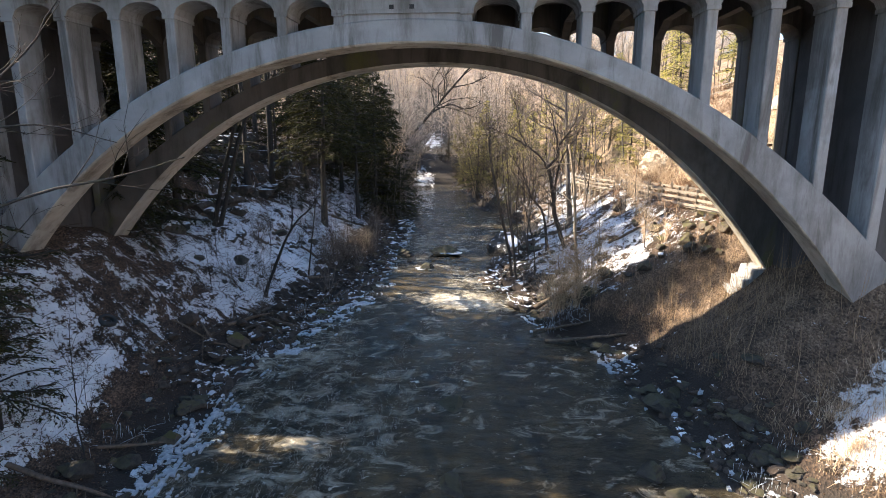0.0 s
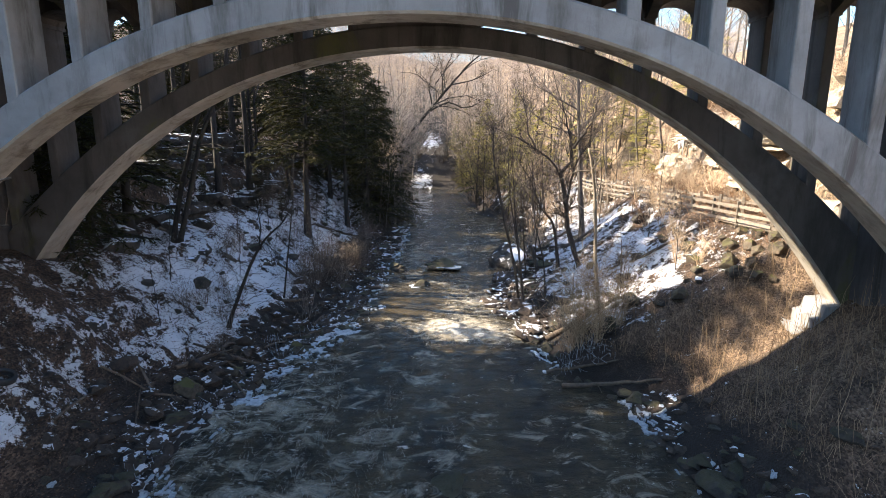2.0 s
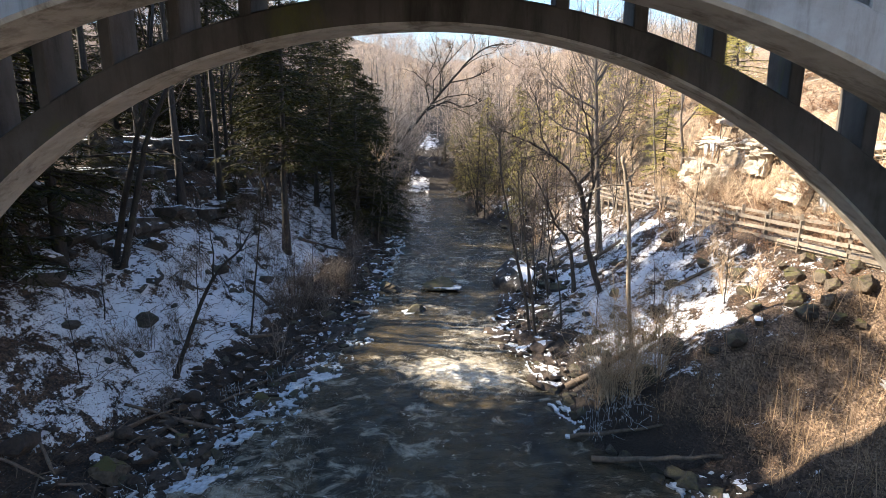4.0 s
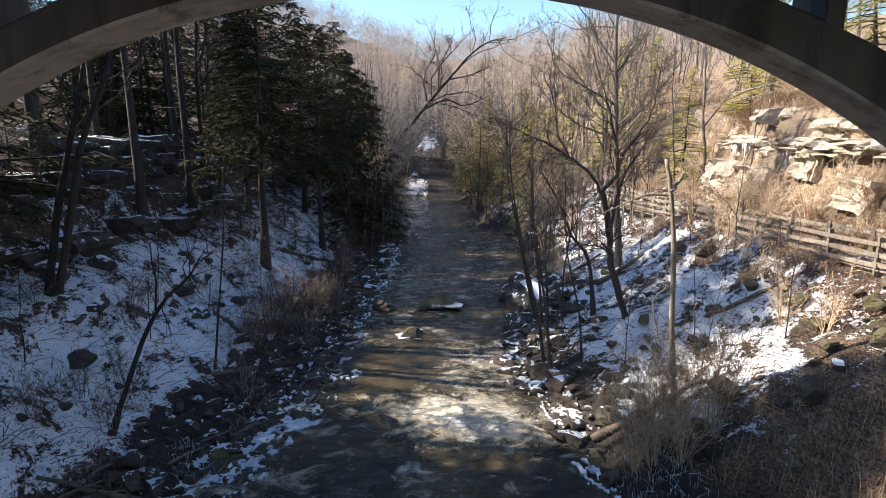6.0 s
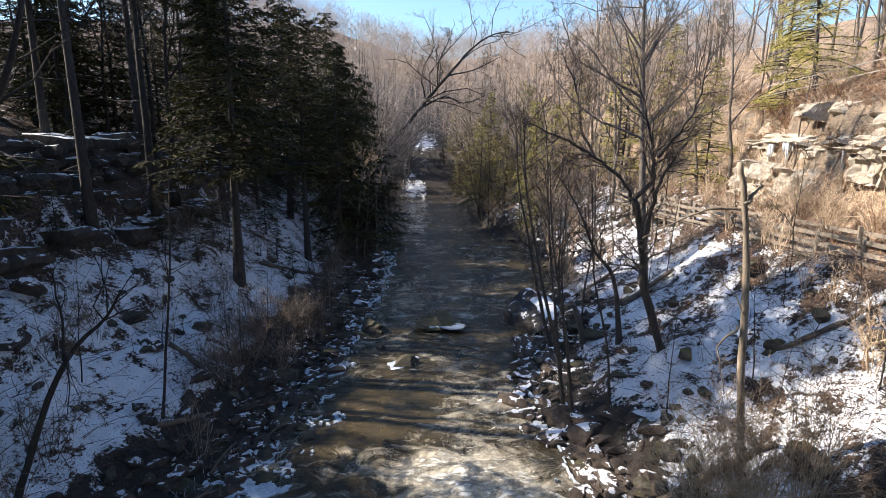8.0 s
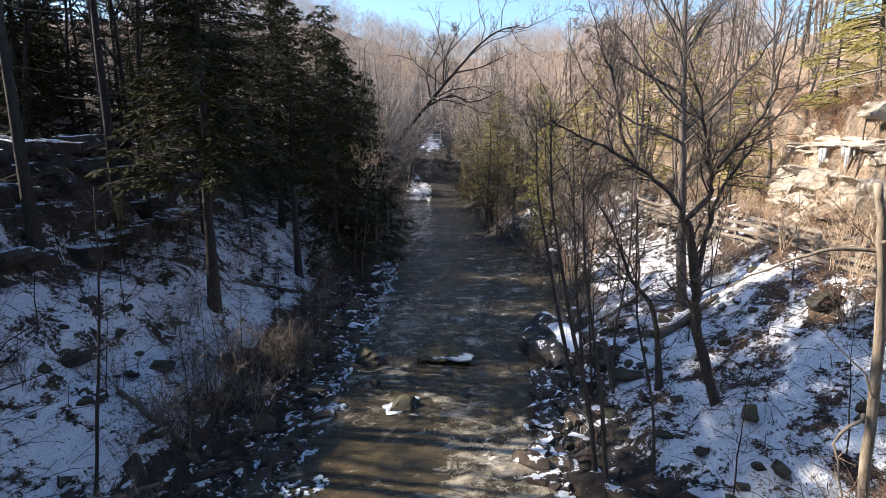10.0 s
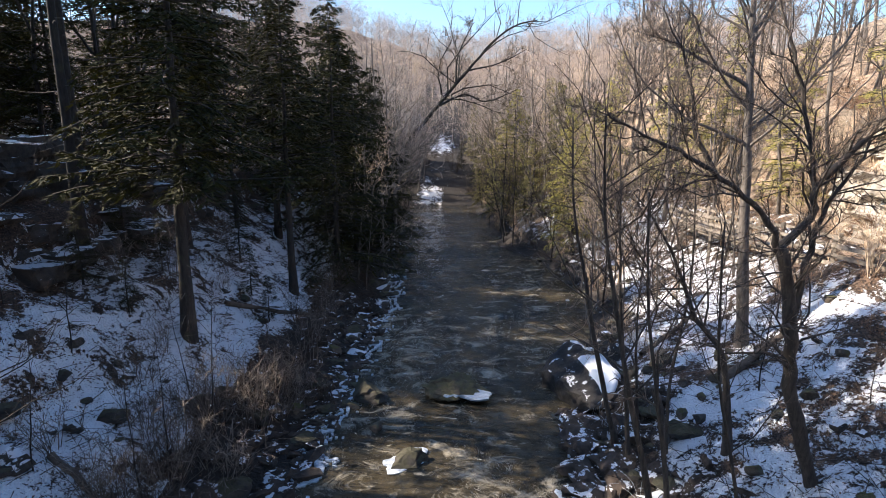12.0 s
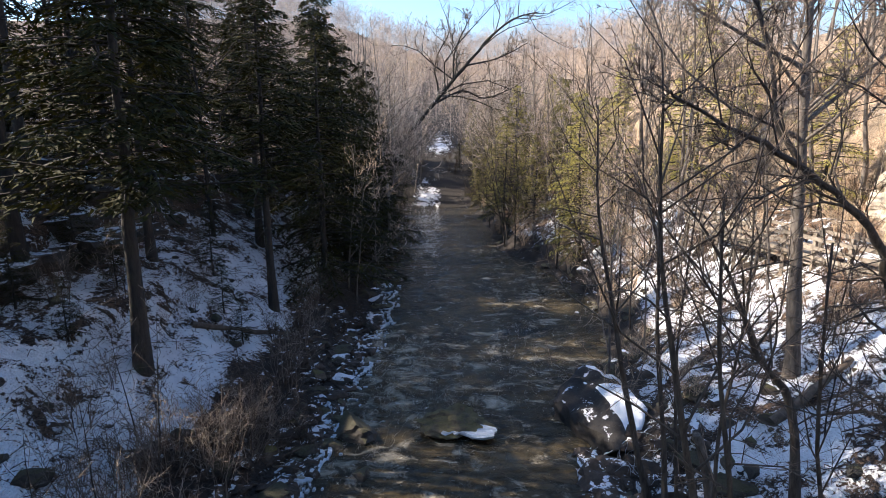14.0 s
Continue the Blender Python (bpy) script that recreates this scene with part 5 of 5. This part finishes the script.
rail_fence(0.0, "weathered grey-brown wooden rail fence along the boardwalk", 1)
rail_fence(1.5, "weathered wooden rail fence on the cliff side of the boardwalk", 2)
deck = tagged(new("boardwalk"), "weathered plank boardwalk below the cliff", "boardwalk", "", "structure")
for off in (0.15, 1.35):
    bm = bmesh.new()
    yy = np.arange(25.0, 63.0, 2.0)
    for a, b in zip(yy, yy[1:]):
        beam(bm, walk_line(a, off) + Vector((0, 0, -0.02)), walk_line(b, off) + Vector((0, 0, -0.02)), 0.09, 0.2)
    part("bearer", bm, WOOD, deck)
bm = bmesh.new()
box(bm, -0.08, 1.5, -0.13, 0.13, 0.0, 0.04)
plank = bpy.data.meshes.new("plank")
bm.to_mesh(plank)
bm.free()
plank.materials.append(WOOD)
for y in np.arange(25.1, 61.0, 0.28):
    p = walk_line(y)
    q = walk_line(y + 0.3)
    piece("plank", plank, deck, pose(p.x, p.y, p.z + 0.09 + rng.uniform(0, 0.01), 0, 0, math.degrees(math.atan2(-(q.x - p.x), 0.3)) + rng.uniform(-0.6, 0.6)))

# ---- sunny cliff ----
def slab_mesh(seed, mat):
    g = random.Random(seed)
    bm = bmesh.new()
    box(bm, -0.5, 0.5, -0.5, 0.5, -0.5, 0.5)
    bmesh.ops.subdivide_edges(bm, edges=bm.edges[:], cuts=5, use_grid_fill=True)
    for v in bm.verts:
        k = noise.noise_vector(v.co * 1.7 + Vector((seed * 5.1, 0, 0)))
        j = noise.noise_vector(v.co * Vector((4.0, 5.0, 2.5)) + Vector((seed * 2.1, 3, 0)))
        step = 0.10 * math.floor((v.co.z + 0.5) * 3.0 + seed * 0.3) % 0.27
        v.co += Vector((k.x * 0.16 + j.x * 0.13 + step, k.y * 0.10 + j.y * 0.06, k.z * 0.10 + j.z * 0.07))
    me = bpy.data.meshes.new("rock_slab")
    bm.normal_update()
    bm.to_mesh(me)
    bm.free()
    me.materials.append(mat)
    return me


SLABS = [slab_mesh(k, ROCK_TAN) for k in range(9)]
RAIL_PAINT = m_plain("pale railing paint", (0.28, 0.26, 0.23), (0.42, 0.40, 0.36), 9, 0.5, False, 0.004)
cliff = tagged(new("cliff"), "tan sunlit cliff of stacked sandstone ledges", "cliff", "", "structure")
g = random.Random(77)
def face_x(y, z):
    """How far out the broken face of the cliff stands at a height."""
    back = 0.34 * (z - 5.8) + (0.9 if 7.3 < z < 8.1 else 0.0) + (0.7 if 9.6 < z < 10.1 else 0.0)
    return float(np.interp(y, RIGHT_Y, RIGHT_X)) + 11.6 + back + 1.5 * float(fractal(np.array(y * 0.20), np.array(z * 0.25), 3))


z = 5.8
while z < 11.6:
    h = g.choice((0.3, 0.45, 0.7, 0.9, 1.15))
    y = 27.0 + g.uniform(0, 2)
    while y < 54:
        ln = g.uniform(0.5, 2.2)
        if float(fractal(np.array(y * 0.21 + 9), np.array(z * 0.45), 2)) > -0.12:
            out = g.uniform(-0.55, 0.35)
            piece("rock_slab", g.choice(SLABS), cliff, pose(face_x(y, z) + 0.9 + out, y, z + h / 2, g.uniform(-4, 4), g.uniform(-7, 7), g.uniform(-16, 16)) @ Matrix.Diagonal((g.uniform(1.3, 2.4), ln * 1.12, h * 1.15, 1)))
        y += ln * 0.92
    z += h * 0.9
# icicles hanging from the overhangs
g = random.Random(78)
for k in range(26):
    y = g.uniform(31, 52)
    z = g.choice((7.3, 7.6, 9.4, 9.8)) + g.uniform(-0.2, 0.3)
    x = face_x(y, z) - 0.05
    t = Tubes()
    for _ in range(g.randint(3, 7)):
        o = Vector((g.uniform(-0.1, 0.1), g.uniform(-0.35, 0.35), 0.1))
        ln = g.uniform(0.35, 1.25)
        t.tube([o, o - Vector((0, 0, ln * 0.5)), o - Vector((g.uniform(-0.03, 0.03), g.uniform(-0.03, 0.03), ln))], [g.uniform(0.05, 0.10), 0.05, 0.008], 6)
    tagged(piece("icicle", t.mesh("icicle", ICE), None, Matrix.Translation((x, y, z))), "white icicles hanging from a cliff ledge", "icicles", "icicles on the cliff")

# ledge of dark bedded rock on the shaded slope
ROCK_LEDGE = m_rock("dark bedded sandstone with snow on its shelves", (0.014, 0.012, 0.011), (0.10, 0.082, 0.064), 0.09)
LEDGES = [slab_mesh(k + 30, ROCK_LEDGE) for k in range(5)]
g = random.Random(12)
for row in range(6):
    y = 33.0 if row < 4 else 40.0
    while y < (60 if row < 4 else 51):
        ln = g.uniform(0.8, 1.9)
        x = shore(y, -1) - 9.0 - 0.55 * row - 0.9 * float(fractal(np.array(y * 0.2), np.array(row * 0.7), 2)) - g.uniform(0, 0.5)
        z = float(ground_z(shore(y, -1) - 9.3, y)) + 0.15 + 0.75 * row
        if g.random() < 0.85:
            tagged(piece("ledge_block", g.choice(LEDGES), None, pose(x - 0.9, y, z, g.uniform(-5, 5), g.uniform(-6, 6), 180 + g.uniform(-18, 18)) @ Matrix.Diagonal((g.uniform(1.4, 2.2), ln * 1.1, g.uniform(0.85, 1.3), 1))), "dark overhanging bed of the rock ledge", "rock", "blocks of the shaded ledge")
        y += ln * 0.95

# pale railing at the top of the cliff
railing = tagged(new("railing"), "pale metal railing along the top of the cliff", "railing")
ra, rb = Vector((17.8, 48.5, 0)), Vector((21.5, 40.0, 0))
for i in range(6):
    p = ra.lerp(rb, i / 5)
    p.z = 11.3 + 0.28 * i
    bm = bmesh.new()
    beam(bm, Vector((p.x, p.y, min(p.z, float(ground_z(p.x, p.y))) - 0.2)), p + Vector((0, 0, 1.1)), 0.045, 0.045)
    part("post", bm, RAIL_PAINT, railing)
    if i < 5:
        q = ra.lerp(rb, (i + 1) / 5)
        q.z = 11.3 + 0.28 * (i + 1)
        for h in (0.6, 1.08):
            bm = bmesh.new()
            beam(bm, p + Vector((0, 0, h)), q + Vector((0, 0, h)), 0.032, 0.032)
            part("rail", bm, RAIL_PAINT, railing)

# ---- brush, grass and leaves ----
def shrub(name, seed, stems, height, spread, mat, label, twiggy=(5, 6), arch=0.0, r=0.012, thin=0.0035):
    g = random.Random(seed)
    t = Tubes()
    for _ in range(stems):
        a = g.uniform(0, 2 * math.pi)
        o = Vector((math.cos(a), math.sin(a), 0)) * g.uniform(0, 0.25) * spread
        d = Vector((math.cos(a) * spread * g.uniform(0.1, 0.9), math.sin(a) * spread * g.uniform(0.1, 0.9), height)).normalized()
        ln = height * g.uniform(0.5, 1.1)
        main = wander(g, o - Vector((0, 0, 0.1)), d, ln, 4, 0.16, -arch)
        t.tube(main, [r, r * 0.8, r * 0.6, r * 0.4, r * 0.25], 3, False)
        ramify(g, t, t, main, r, 0, twiggy, 0.5, 0.02 - arch * 0.5, 0.2, thin)
    me = t.mesh(name, mat)
    ob = tagged(piece(name, me), label, "shrub")
    return ob


SH_DARK = [shrub("shrub", 100 + k, 10, 1.7, 0.9, TWIG_DARK, "dense dark leafless shrub at the river bank") for k in range(3)]
SH_BROWN = [shrub("thicket", 130 + k, 15, 1.9, 1.3, TWIG_FAWN, "tangled pale brown leafless thicket on the shaded bank", (5, 5), 0.05, 0.013, 0.006) for k in range(3)]
SH_TAN = [shrub("shrub", 110 + k, 12, 2.0, 0.8, TWIG_TAN, "tan leafless shrub on the bank", (5, 6), 0.0, 0.014, 0.006) for k in range(3)]
SH_RUST = [shrub("brush", 140 + k, 11, 1.1, 1.6, BRUSH, "tangled rusty brown brush on the sunny slope", (5, 6), 0.12, 0.014, 0.008) for k in range(4)]
SH_DROOP = [shrub("bramble", 120 + k, 30, 3.4, 0.9, TWIG_STRAW, "drooping tan bramble thicket over the water", (5, 5), 0.17, 0.009) for k in range(2)]


def spread_things(protos, spots, group, lo, hi, g):
    first = {}
    for x, y in spots:
        p = g.choice(protos)
        s = g.uniform(lo, hi)
        if p.name in first:
            p2 = copy_thing(p, Matrix())
        else:
            first[p.name] = p2 = p
        tagged(p2, group=group)
        p2.matrix_basis = pose(x, y, max(float(ground_z(x, y)), 0.0), 0, 0, g.uniform(0, 360)) @ Matrix.Diagonal((s, s, s * g.uniform(0.8, 1.2), 1))


g = random.Random(31)
spots = [(shore(y, -1) - abs(g.gauss(1.5, 0.9)), y) for y in np.linspace(42, 100, 56)]
spread_things(SH_DARK, spots, "shrubs on the shaded bank", 0.6, 1.25, g)
spots = [(shore(y, 1) + g.uniform(0.3, 4.0), y) for y in np.linspace(44, 100, 45)] + [(shore(y, 1) + g.uniform(6.5, 10.5), y) for y in np.linspace(30, 70, 30)] + [(shore(y, 1) + g.uniform(11.5, 20), y) for y in np.linspace(30, 75, 60)] + [(shore(y, 1) + g.uniform(16, 30), y) for y in np.linspace(36, 90, 26)] + [(shore(y, 1) + g.uniform(11.2, 13.2), y) for y in np.linspace(29, 56, 26)]
spread_things(SH_TAN, spots, "shrubs on the sunny bank", 0.55, 1.2, g)
spread_things(SH_BROWN, [(shore(y, -1) - 1.2 - abs(g.gauss(1.2, 0.7)), y) for y in np.linspace(27, 60, 18)] + [(shore(y, -1) - g.uniform(1.0, 3.4), y) for y in np.linspace(36, 45, 26)] + [(shore(y, -1) - g.uniform(3.5, 8.5), y) for y in np.linspace(28, 52, 14)], "thickets on the shaded bank", 0.6, 1.2, g)
spots = [(shore(y, 1) + g.uniform(11.0, 14.6), y) for y in np.linspace(28, 60, 150)] + [(shore(y, 1) + g.uniform(13.6, 22), y) for y in np.linspace(30, 80, 90)] + [(shore(y, 1) + g.uniform(7.5, 9.4), y) for y in np.linspace(28, 58, 16)]
spread_things(SH_RUST, spots, "brush on the sunny slope", 0.6, 1.35, g)
spread_things(SH_DROOP, [(6.9, 27.6), (6.4, 28.2), (7.4, 28.6), (7.2, 29.2), (6.2, 29.0), (5.9, 28.4), (7.9, 28.0)], "brambles over the water", 0.8, 1.15, g)


def scatter(name, n, area, maker, mat, label, category, seed):
    """Many tiny pieces as one mesh."""
    g = random.Random(seed)
    t = Tubes()
    for _ in range(n):
        p = area(g)
        if p is not None:
            maker(t, Vector((p[0], p[1], max(float(ground_z(p[0], p[1])), 0.0))), g)
    return tagged(piece(name, t.mesh(name, mat, False)), label, category, "", "stuff")


def straw(t, p, g):
    a = g.uniform(0, 2 * math.pi)
    h = g.uniform(0.12, 0.5)
    l = Vector((math.cos(a), math.sin(a), 0)) * g.uniform(0.3, 2.0) * h
    i = len(t.v)
    w = Vector((-math.sin(a), math.cos(a), 0)) * 0.005
    t.v += [p - w, p + w, p + l * 0.4 + w + Vector((0, 0, h * 0.7)), p + l * 0.4 - w + Vector((0, 0, h * 0.7)), p + l + Vector((0, 0, h * g.uniform(0.6, 1.05)))]
    t.f += [(i, i + 1, i + 2, i + 3), (i + 3, i + 2, i + 4)]


def reed(t, p, g):
    h = g.uniform(0.9, 2.0)
    d = Vector((g.uniform(-0.25, 0.25), g.uniform(-0.25, 0.25), 1)).normalized()
    t.tube([p, p + d * h * 0.5, p + d * h + Vector((g.uniform(-0.15, 0.15), g.uniform(-0.15, 0.15), 0))], [0.009, 0.007, 0.003], 3, False)


def flake(t, p, g):
    s = g.uniform(0.020, 0.048)
    u = Vector((g.uniform(-1, 1), g.uniform(-1, 1), g.uniform(-0.35, 0.35))).normalized()
    v = u.cross(Vector((g.uniform(-0.3, 0.3), g.uniform(-0.3, 0.3), 1))).normalized()
    c = p + Vector((0, 0, 0.02))
    i = len(t.v)
    t.v += [c - u * s, c + v * s * 0.6 + Vector((0, 0, 0.01)), c + u * s, c - v * s * 0.6 + Vector((0, 0, 0.012))]
    t.f.append((i, i + 1, i + 2, i + 3))


def twiglet(t, p, g):
    a = g.uniform(0, 2 * math.pi)
    l = g.uniform(0.25, 1.3)
    d = Vector((math.cos(a), math.sin(a), g.uniform(-0.05, 0.3)))
    t.tube([p + Vector((0, 0, 0.03)), p + d * l * 0.5 + Vector((0, 0, 0.05 + g.uniform(0, 0.08))), p + d * l + Vector((g.uniform(-0.2, 0.2), g.uniform(-0.2, 0.2), 0.02))], [0.012, 0.009, 0.004], 3, False)


def bank(side, y0, y1, d0, d1, bias=1.0):
    def pick(g):
        y = g.uniform(y0, y1)
        return shore(y, side) + side * (d0 + (d1 - d0) * g.random() ** bias), y
    return pick


def clumps(side, y0, y1, d0, d1, n, seed):
    h = random.Random(seed)
    heaps = [(h.uniform(y0, y1), h.uniform(d0, d1), h.uniform(0.15, 0.6)) for _ in range(n)]

    def pick(g):
        y, d, r = g.choice(heaps)
        y += g.gauss(0, r * 0.6)
        return shore(y, side) + side * (d + g.gauss(0, r)), y
    return pick


scatter("dead_grass", 9000, bank(1, 11, 27, 1.6, 9), straw, GRASS, "dry tangled brown grass under the bridge", "grass", 1)
scatter("dead_grass", 1200, bank(1, 27, 60, 3, 10), straw, GRASS, "sparse straw grass poking through snow", "grass", 2)
scatter("dead_grass", 3000, bank(1, 28, 75, 10.8, 19), straw, GRASS, "dry straw grass on the sunny slope", "grass", 9)
scatter("dry_reeds", 320, bank(1, 14.5, 28, 1.5, 8), reed, GRASS, "dry upright weed stalks", "weeds", 3)
scatter("dead_grass", 3600, clumps(1, 11, 15.5, 2.0, 6.5, 26, 5), straw, TWIG_TAN, "pale straw tussocks in the sunny snow", "grass", 17)
scatter("leaf_litter", 8000, bank(-1, 11, 30, 1.0, 8), flake, LEAF, "fallen brown leaves on snow and soil", "leaves", 4)
scatter("leaf_litter", 6000, bank(1, 13, 32, 0.8, 10), flake, LEAF, "fallen brown leaves on snow and soil", "leaves", 5)
scatter("leaf_litter", 3200, clumps(1, 30, 60, 2, 9.5, 110, 1), flake, LEAF, "clumps of wet brown leaves melted out of the snow", "leaves", 14)
scatter("leaf_litter", 7000, clumps(-1, 26, 56, 3, 9, 90, 2), flake, LEAF, "clumps of wet brown leaves melted out of the snow", "leaves", 15)
scatter("twig_litter", 2600, bank(-1, 11, 62, 0.3, 10), twiglet, TWIG_DARK, "broken dark twigs strewn on the slope", "twigs", 6)
scatter("twig_litter", 1900, bank(1, 26, 62, 0.3, 10), twiglet, TWIG_DARK, "broken dark twigs strewn on the snow", "twigs", 7)

# ---- woods ----
V_SLIM = [bare_tree("slim_tree", 200 + k, straight_stems(200 + k, 8.5, 0.06, 3, (0.06 * (k - 1.5), 0.05), 0.15), (8, 5, 7), BARK_GREY if k % 2 else BARK_DARK, (TWIG_BROWN, TWIG_TAN, TWIG_OLIVE, TWIG_GREY)[k], "slim leafless tree in the riverside thicket", 6) for k in range(4)]
V_MID = [bare_tree("woodland_tree", 210 + k, straight_stems(210 + k, 14, 0.14, 4, (0.03 * (k - 1), 0.02), 0.25), (7, 5, 7), BARK_GREY, TWIG_TAN if k != 1 else TWIG_BROWN, "leafless woodland tree with grey bark", 7, thin=0.006) for k in range(4)]
V_DARK = [bare_tree("dark_tree", 250 + k, straight_stems(250 + k, 15, 0.15, 6, (0.02, 0.02 * k), 0.3), (10, 6, 8), BARK_DARK, TWIG_DARK, "dark leafless tree on the shaded slope", 7, thin=0.008) for k in range(2)]
V_ASH = [bare_tree("ash_grey_tree", 255 + k, straight_stems(255 + k, 13, 0.12, 5, (0.04 * (k - 1), 0.03), 0.2), (8, 5, 7), BARK_GREY, TWIG_ASH if k else TWIG_GREY, "leafless tree with pale ash-grey twigs by the far river", 6, thin=0.010) for k in range(3)]
V_OLIVE = [hemlock("olive_conifer", 260 + k, 11.0, 0.12, 2.6, 1.2, NEEDLE_OLIVE, "sparse olive-green conifer among bare trees", 80, (8, 11), fine=0.9) for k in range(2)]
V_FAR = [bare_tree("distant_tree", 220 + k, straight_stems(220 + k, 14, 0.09, 3, (0, 0), 0.25), (9, 14), BARK_GREY, TWIG_TAN if k % 2 else TWIG_GREY, "leafless tree in the distant woods", 5, thin=0.014) for k in range(4)]
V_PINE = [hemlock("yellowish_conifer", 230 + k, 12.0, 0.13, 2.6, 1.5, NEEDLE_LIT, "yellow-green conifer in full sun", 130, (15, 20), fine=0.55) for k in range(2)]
g = random.Random(41)


def wood(protos, spots, group, lo, hi):
    used = set()
    for x, y in spots:
        p = g.choice(protos)
        q = copy_thing(p, Matrix()) if p.name in used else p
        used.add(p.name)
        tagged(q, group=group)
        put(q, x, y, g.uniform(0, 360), g.uniform(lo, hi), 0.15, g.uniform(0, 7))


spots = [(shore(y, 1) + abs(g.gauss(1.0, 1.4)) + 0.3, y) for y in np.linspace(47, 102, 36)] + [(shore(y, 1) + g.uniform(2, 9), y) for y in np.linspace(50, 104, 24)]
spots += [(shore(y, -1) - abs(g.gauss(0.8, 1.0)) - 0.2, y) for y in np.linspace(56, 104, 24)]
spots += [(g.uniform(17, 34), g.uniform(34, 95)) for _ in range(26)]
wood(V_SLIM, spots, "slim trees along the river", 0.6, 1.2)
spots = [(g.uniform(17.5, 40), g.uniform(28, 100)) for _ in range(54)] + [(g.uniform(9, 22), g.uniform(60, 110)) for _ in range(22)] + [(g.uniform(13, 24), g.uniform(7, 13)) for _ in range(3)]
wood(V_MID, spots, "woodland trees", 0.7, 1.2)
wood(V_DARK, [(-20, 49), (-15.5, 51.5), (-17.8, 53.6), (-27, 41.5), (-12.2, 56), (-16, 54), (-19, 51), (-22, 51)], "dark trees of the shaded slope", 0.9, 1.15)
spots = [(shore(y, -1) - abs(g.gauss(0.8, 1.2)), y) for y in np.linspace(70, 104, 16)] + [(shore(y, 1) + g.uniform(0.5, 6), y) for y in np.linspace(72, 106, 16)] + [(g.uniform(-14, 12), g.uniform(104, 126)) for _ in range(30)] + [(-g.uniform(5.5, 12), g.uniform(84, 103)) for _ in range(12)] + [(g.uniform(3.5, 10), g.uniform(84, 103)) for _ in range(8)]
wood(V_ASH, [(x, y) for x, y in spots if not (abs(x + 2.3) < 2.2 and y > 100)], "ash-grey trees by the far river", 0.8, 1.35)
wood(V_OLIVE, [(shore(y, 1) + g.uniform(0.8, 7), y) for y in np.linspace(66, 108, 16)] + [(g.uniform(3, 16), g.uniform(84, 122)) for _ in range(14)] + [(-g.uniform(6, 12), g.uniform(98, 118)) for _ in range(6)], "olive conifers by the far river", 0.6, 1.1)
spots = []
while len(spots) < 180:
    y = 106 + 75 * g.random()
    x = g.uniform(-0.45, 0.45) * y
    if not (abs(x + 2.2) < 3.0 and y < 142):
        spots.append((x, y))
wood(V_FAR, spots, "distant woods", 0.75, 1.15)


def ridge_tree(t, p, g):
    h = g.uniform(10, 17)
    top = p + Vector((g.uniform(-1, 1), g.uniform(-1, 1), h))
    t.tube([p, p.lerp(top, 0.5), top], [0.06, 0.04, 0.012], 3, False)
    for _ in range(18):
        q = p.lerp(top, g.uniform(0.3, 0.95))
        a = g.uniform(0, 2 * math.pi)
        d = Vector((math.cos(a), math.sin(a), g.uniform(0.1, 1.1))).normalized()
        l = (top.z - q.z) * 0.45 + 1.6
        t.blade(q, d, l, 0.03, Vector((g.uniform(-1, 1), g.uniform(-1, 1), 0.3)))
        for _ in range(7):
            r = q + d * l * g.uniform(0.3, 1)
            e = (d + Vector((g.uniform(-1, 1), g.uniform(-1, 1), g.uniform(-0.3, 0.8)))).normalized()
            t.blade(r, e, l * 0.6, 0.016, Vector((g.uniform(-1, 1), g.uniform(-1, 1), 1)))


def ridge(g):
    y = 128 + 260 * g.random() ** 1.15
    return g.uniform(-0.5, 0.5) * y, y


scatter("distant_woods", 1500, ridge, ridge_tree, TWIG_GREY, "leafless grey-tan woods covering the distant ridge", "woods", 8)
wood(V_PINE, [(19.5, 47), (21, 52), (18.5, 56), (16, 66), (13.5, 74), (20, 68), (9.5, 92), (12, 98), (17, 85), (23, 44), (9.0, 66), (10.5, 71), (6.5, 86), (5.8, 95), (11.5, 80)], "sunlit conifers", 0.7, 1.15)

# bushes and young conifers where the valley closes
for k in range(26):
    x, y = g.uniform(-9, 8), g.uniform(104.5, 124)
    if abs(x + 2.6) < 2.6 and y < 111:
        continue
    q = copy_thing(SH_DARK[k % 3], Matrix())
    put(q, x, y, g.uniform(0, 360), g.uniform(1.0, 1.9))
for x, y, sc in ((-7.5, 105.5, 0.7), (3.6, 107, 0.6), (-7, 117, 0.75), (4.5, 116, 0.7), (1.2, 113, 0.4), (-9.5, 111, 0.8)):
    put(copy_thing(H3, Matrix()), x, y, x * 50, sc, 0.05)
# saplings standing in the snow
V_SAP = [bare_tree("sapling", 240 + k, straight_stems(240 + k, 4.2, 0.028, 1, (0.08 * (k - 1), 0.03), 0.3), (7, 4), BARK_DARK, TWIG_DARK, "thin leafless sapling standing in the snow", 5) for k in range(3)]
wood(V_SAP, [(11.7, 35.4), (11.3, 30.6), (9.5, 33.0), (10.5, 38.0), (12.3, 40.0), (8.8, 30.8), (12.5, 33.2), (7.0, 33.0), (9.0, 40.2), (11.2, 43.5), (8.0, 47.0), (10.2, 50.5), (12.8, 37.0),
             (-11.0, 40.0), (-9.6, 36.4), (-12.0, 37.2), (-7.7, 38.6), (-10.6, 33.4), (-8.4, 41.5), (-10.8, 46.4), (-7.2, 46.0), (-12.4, 29.6), (-11.4, 26.5), (-10.9, 15.8), (-10.2, 14.2), (-13.2, 40.5), (-7.4, 36.8), (-7.0, 40.0)], "saplings on the banks", 0.6, 1.25)
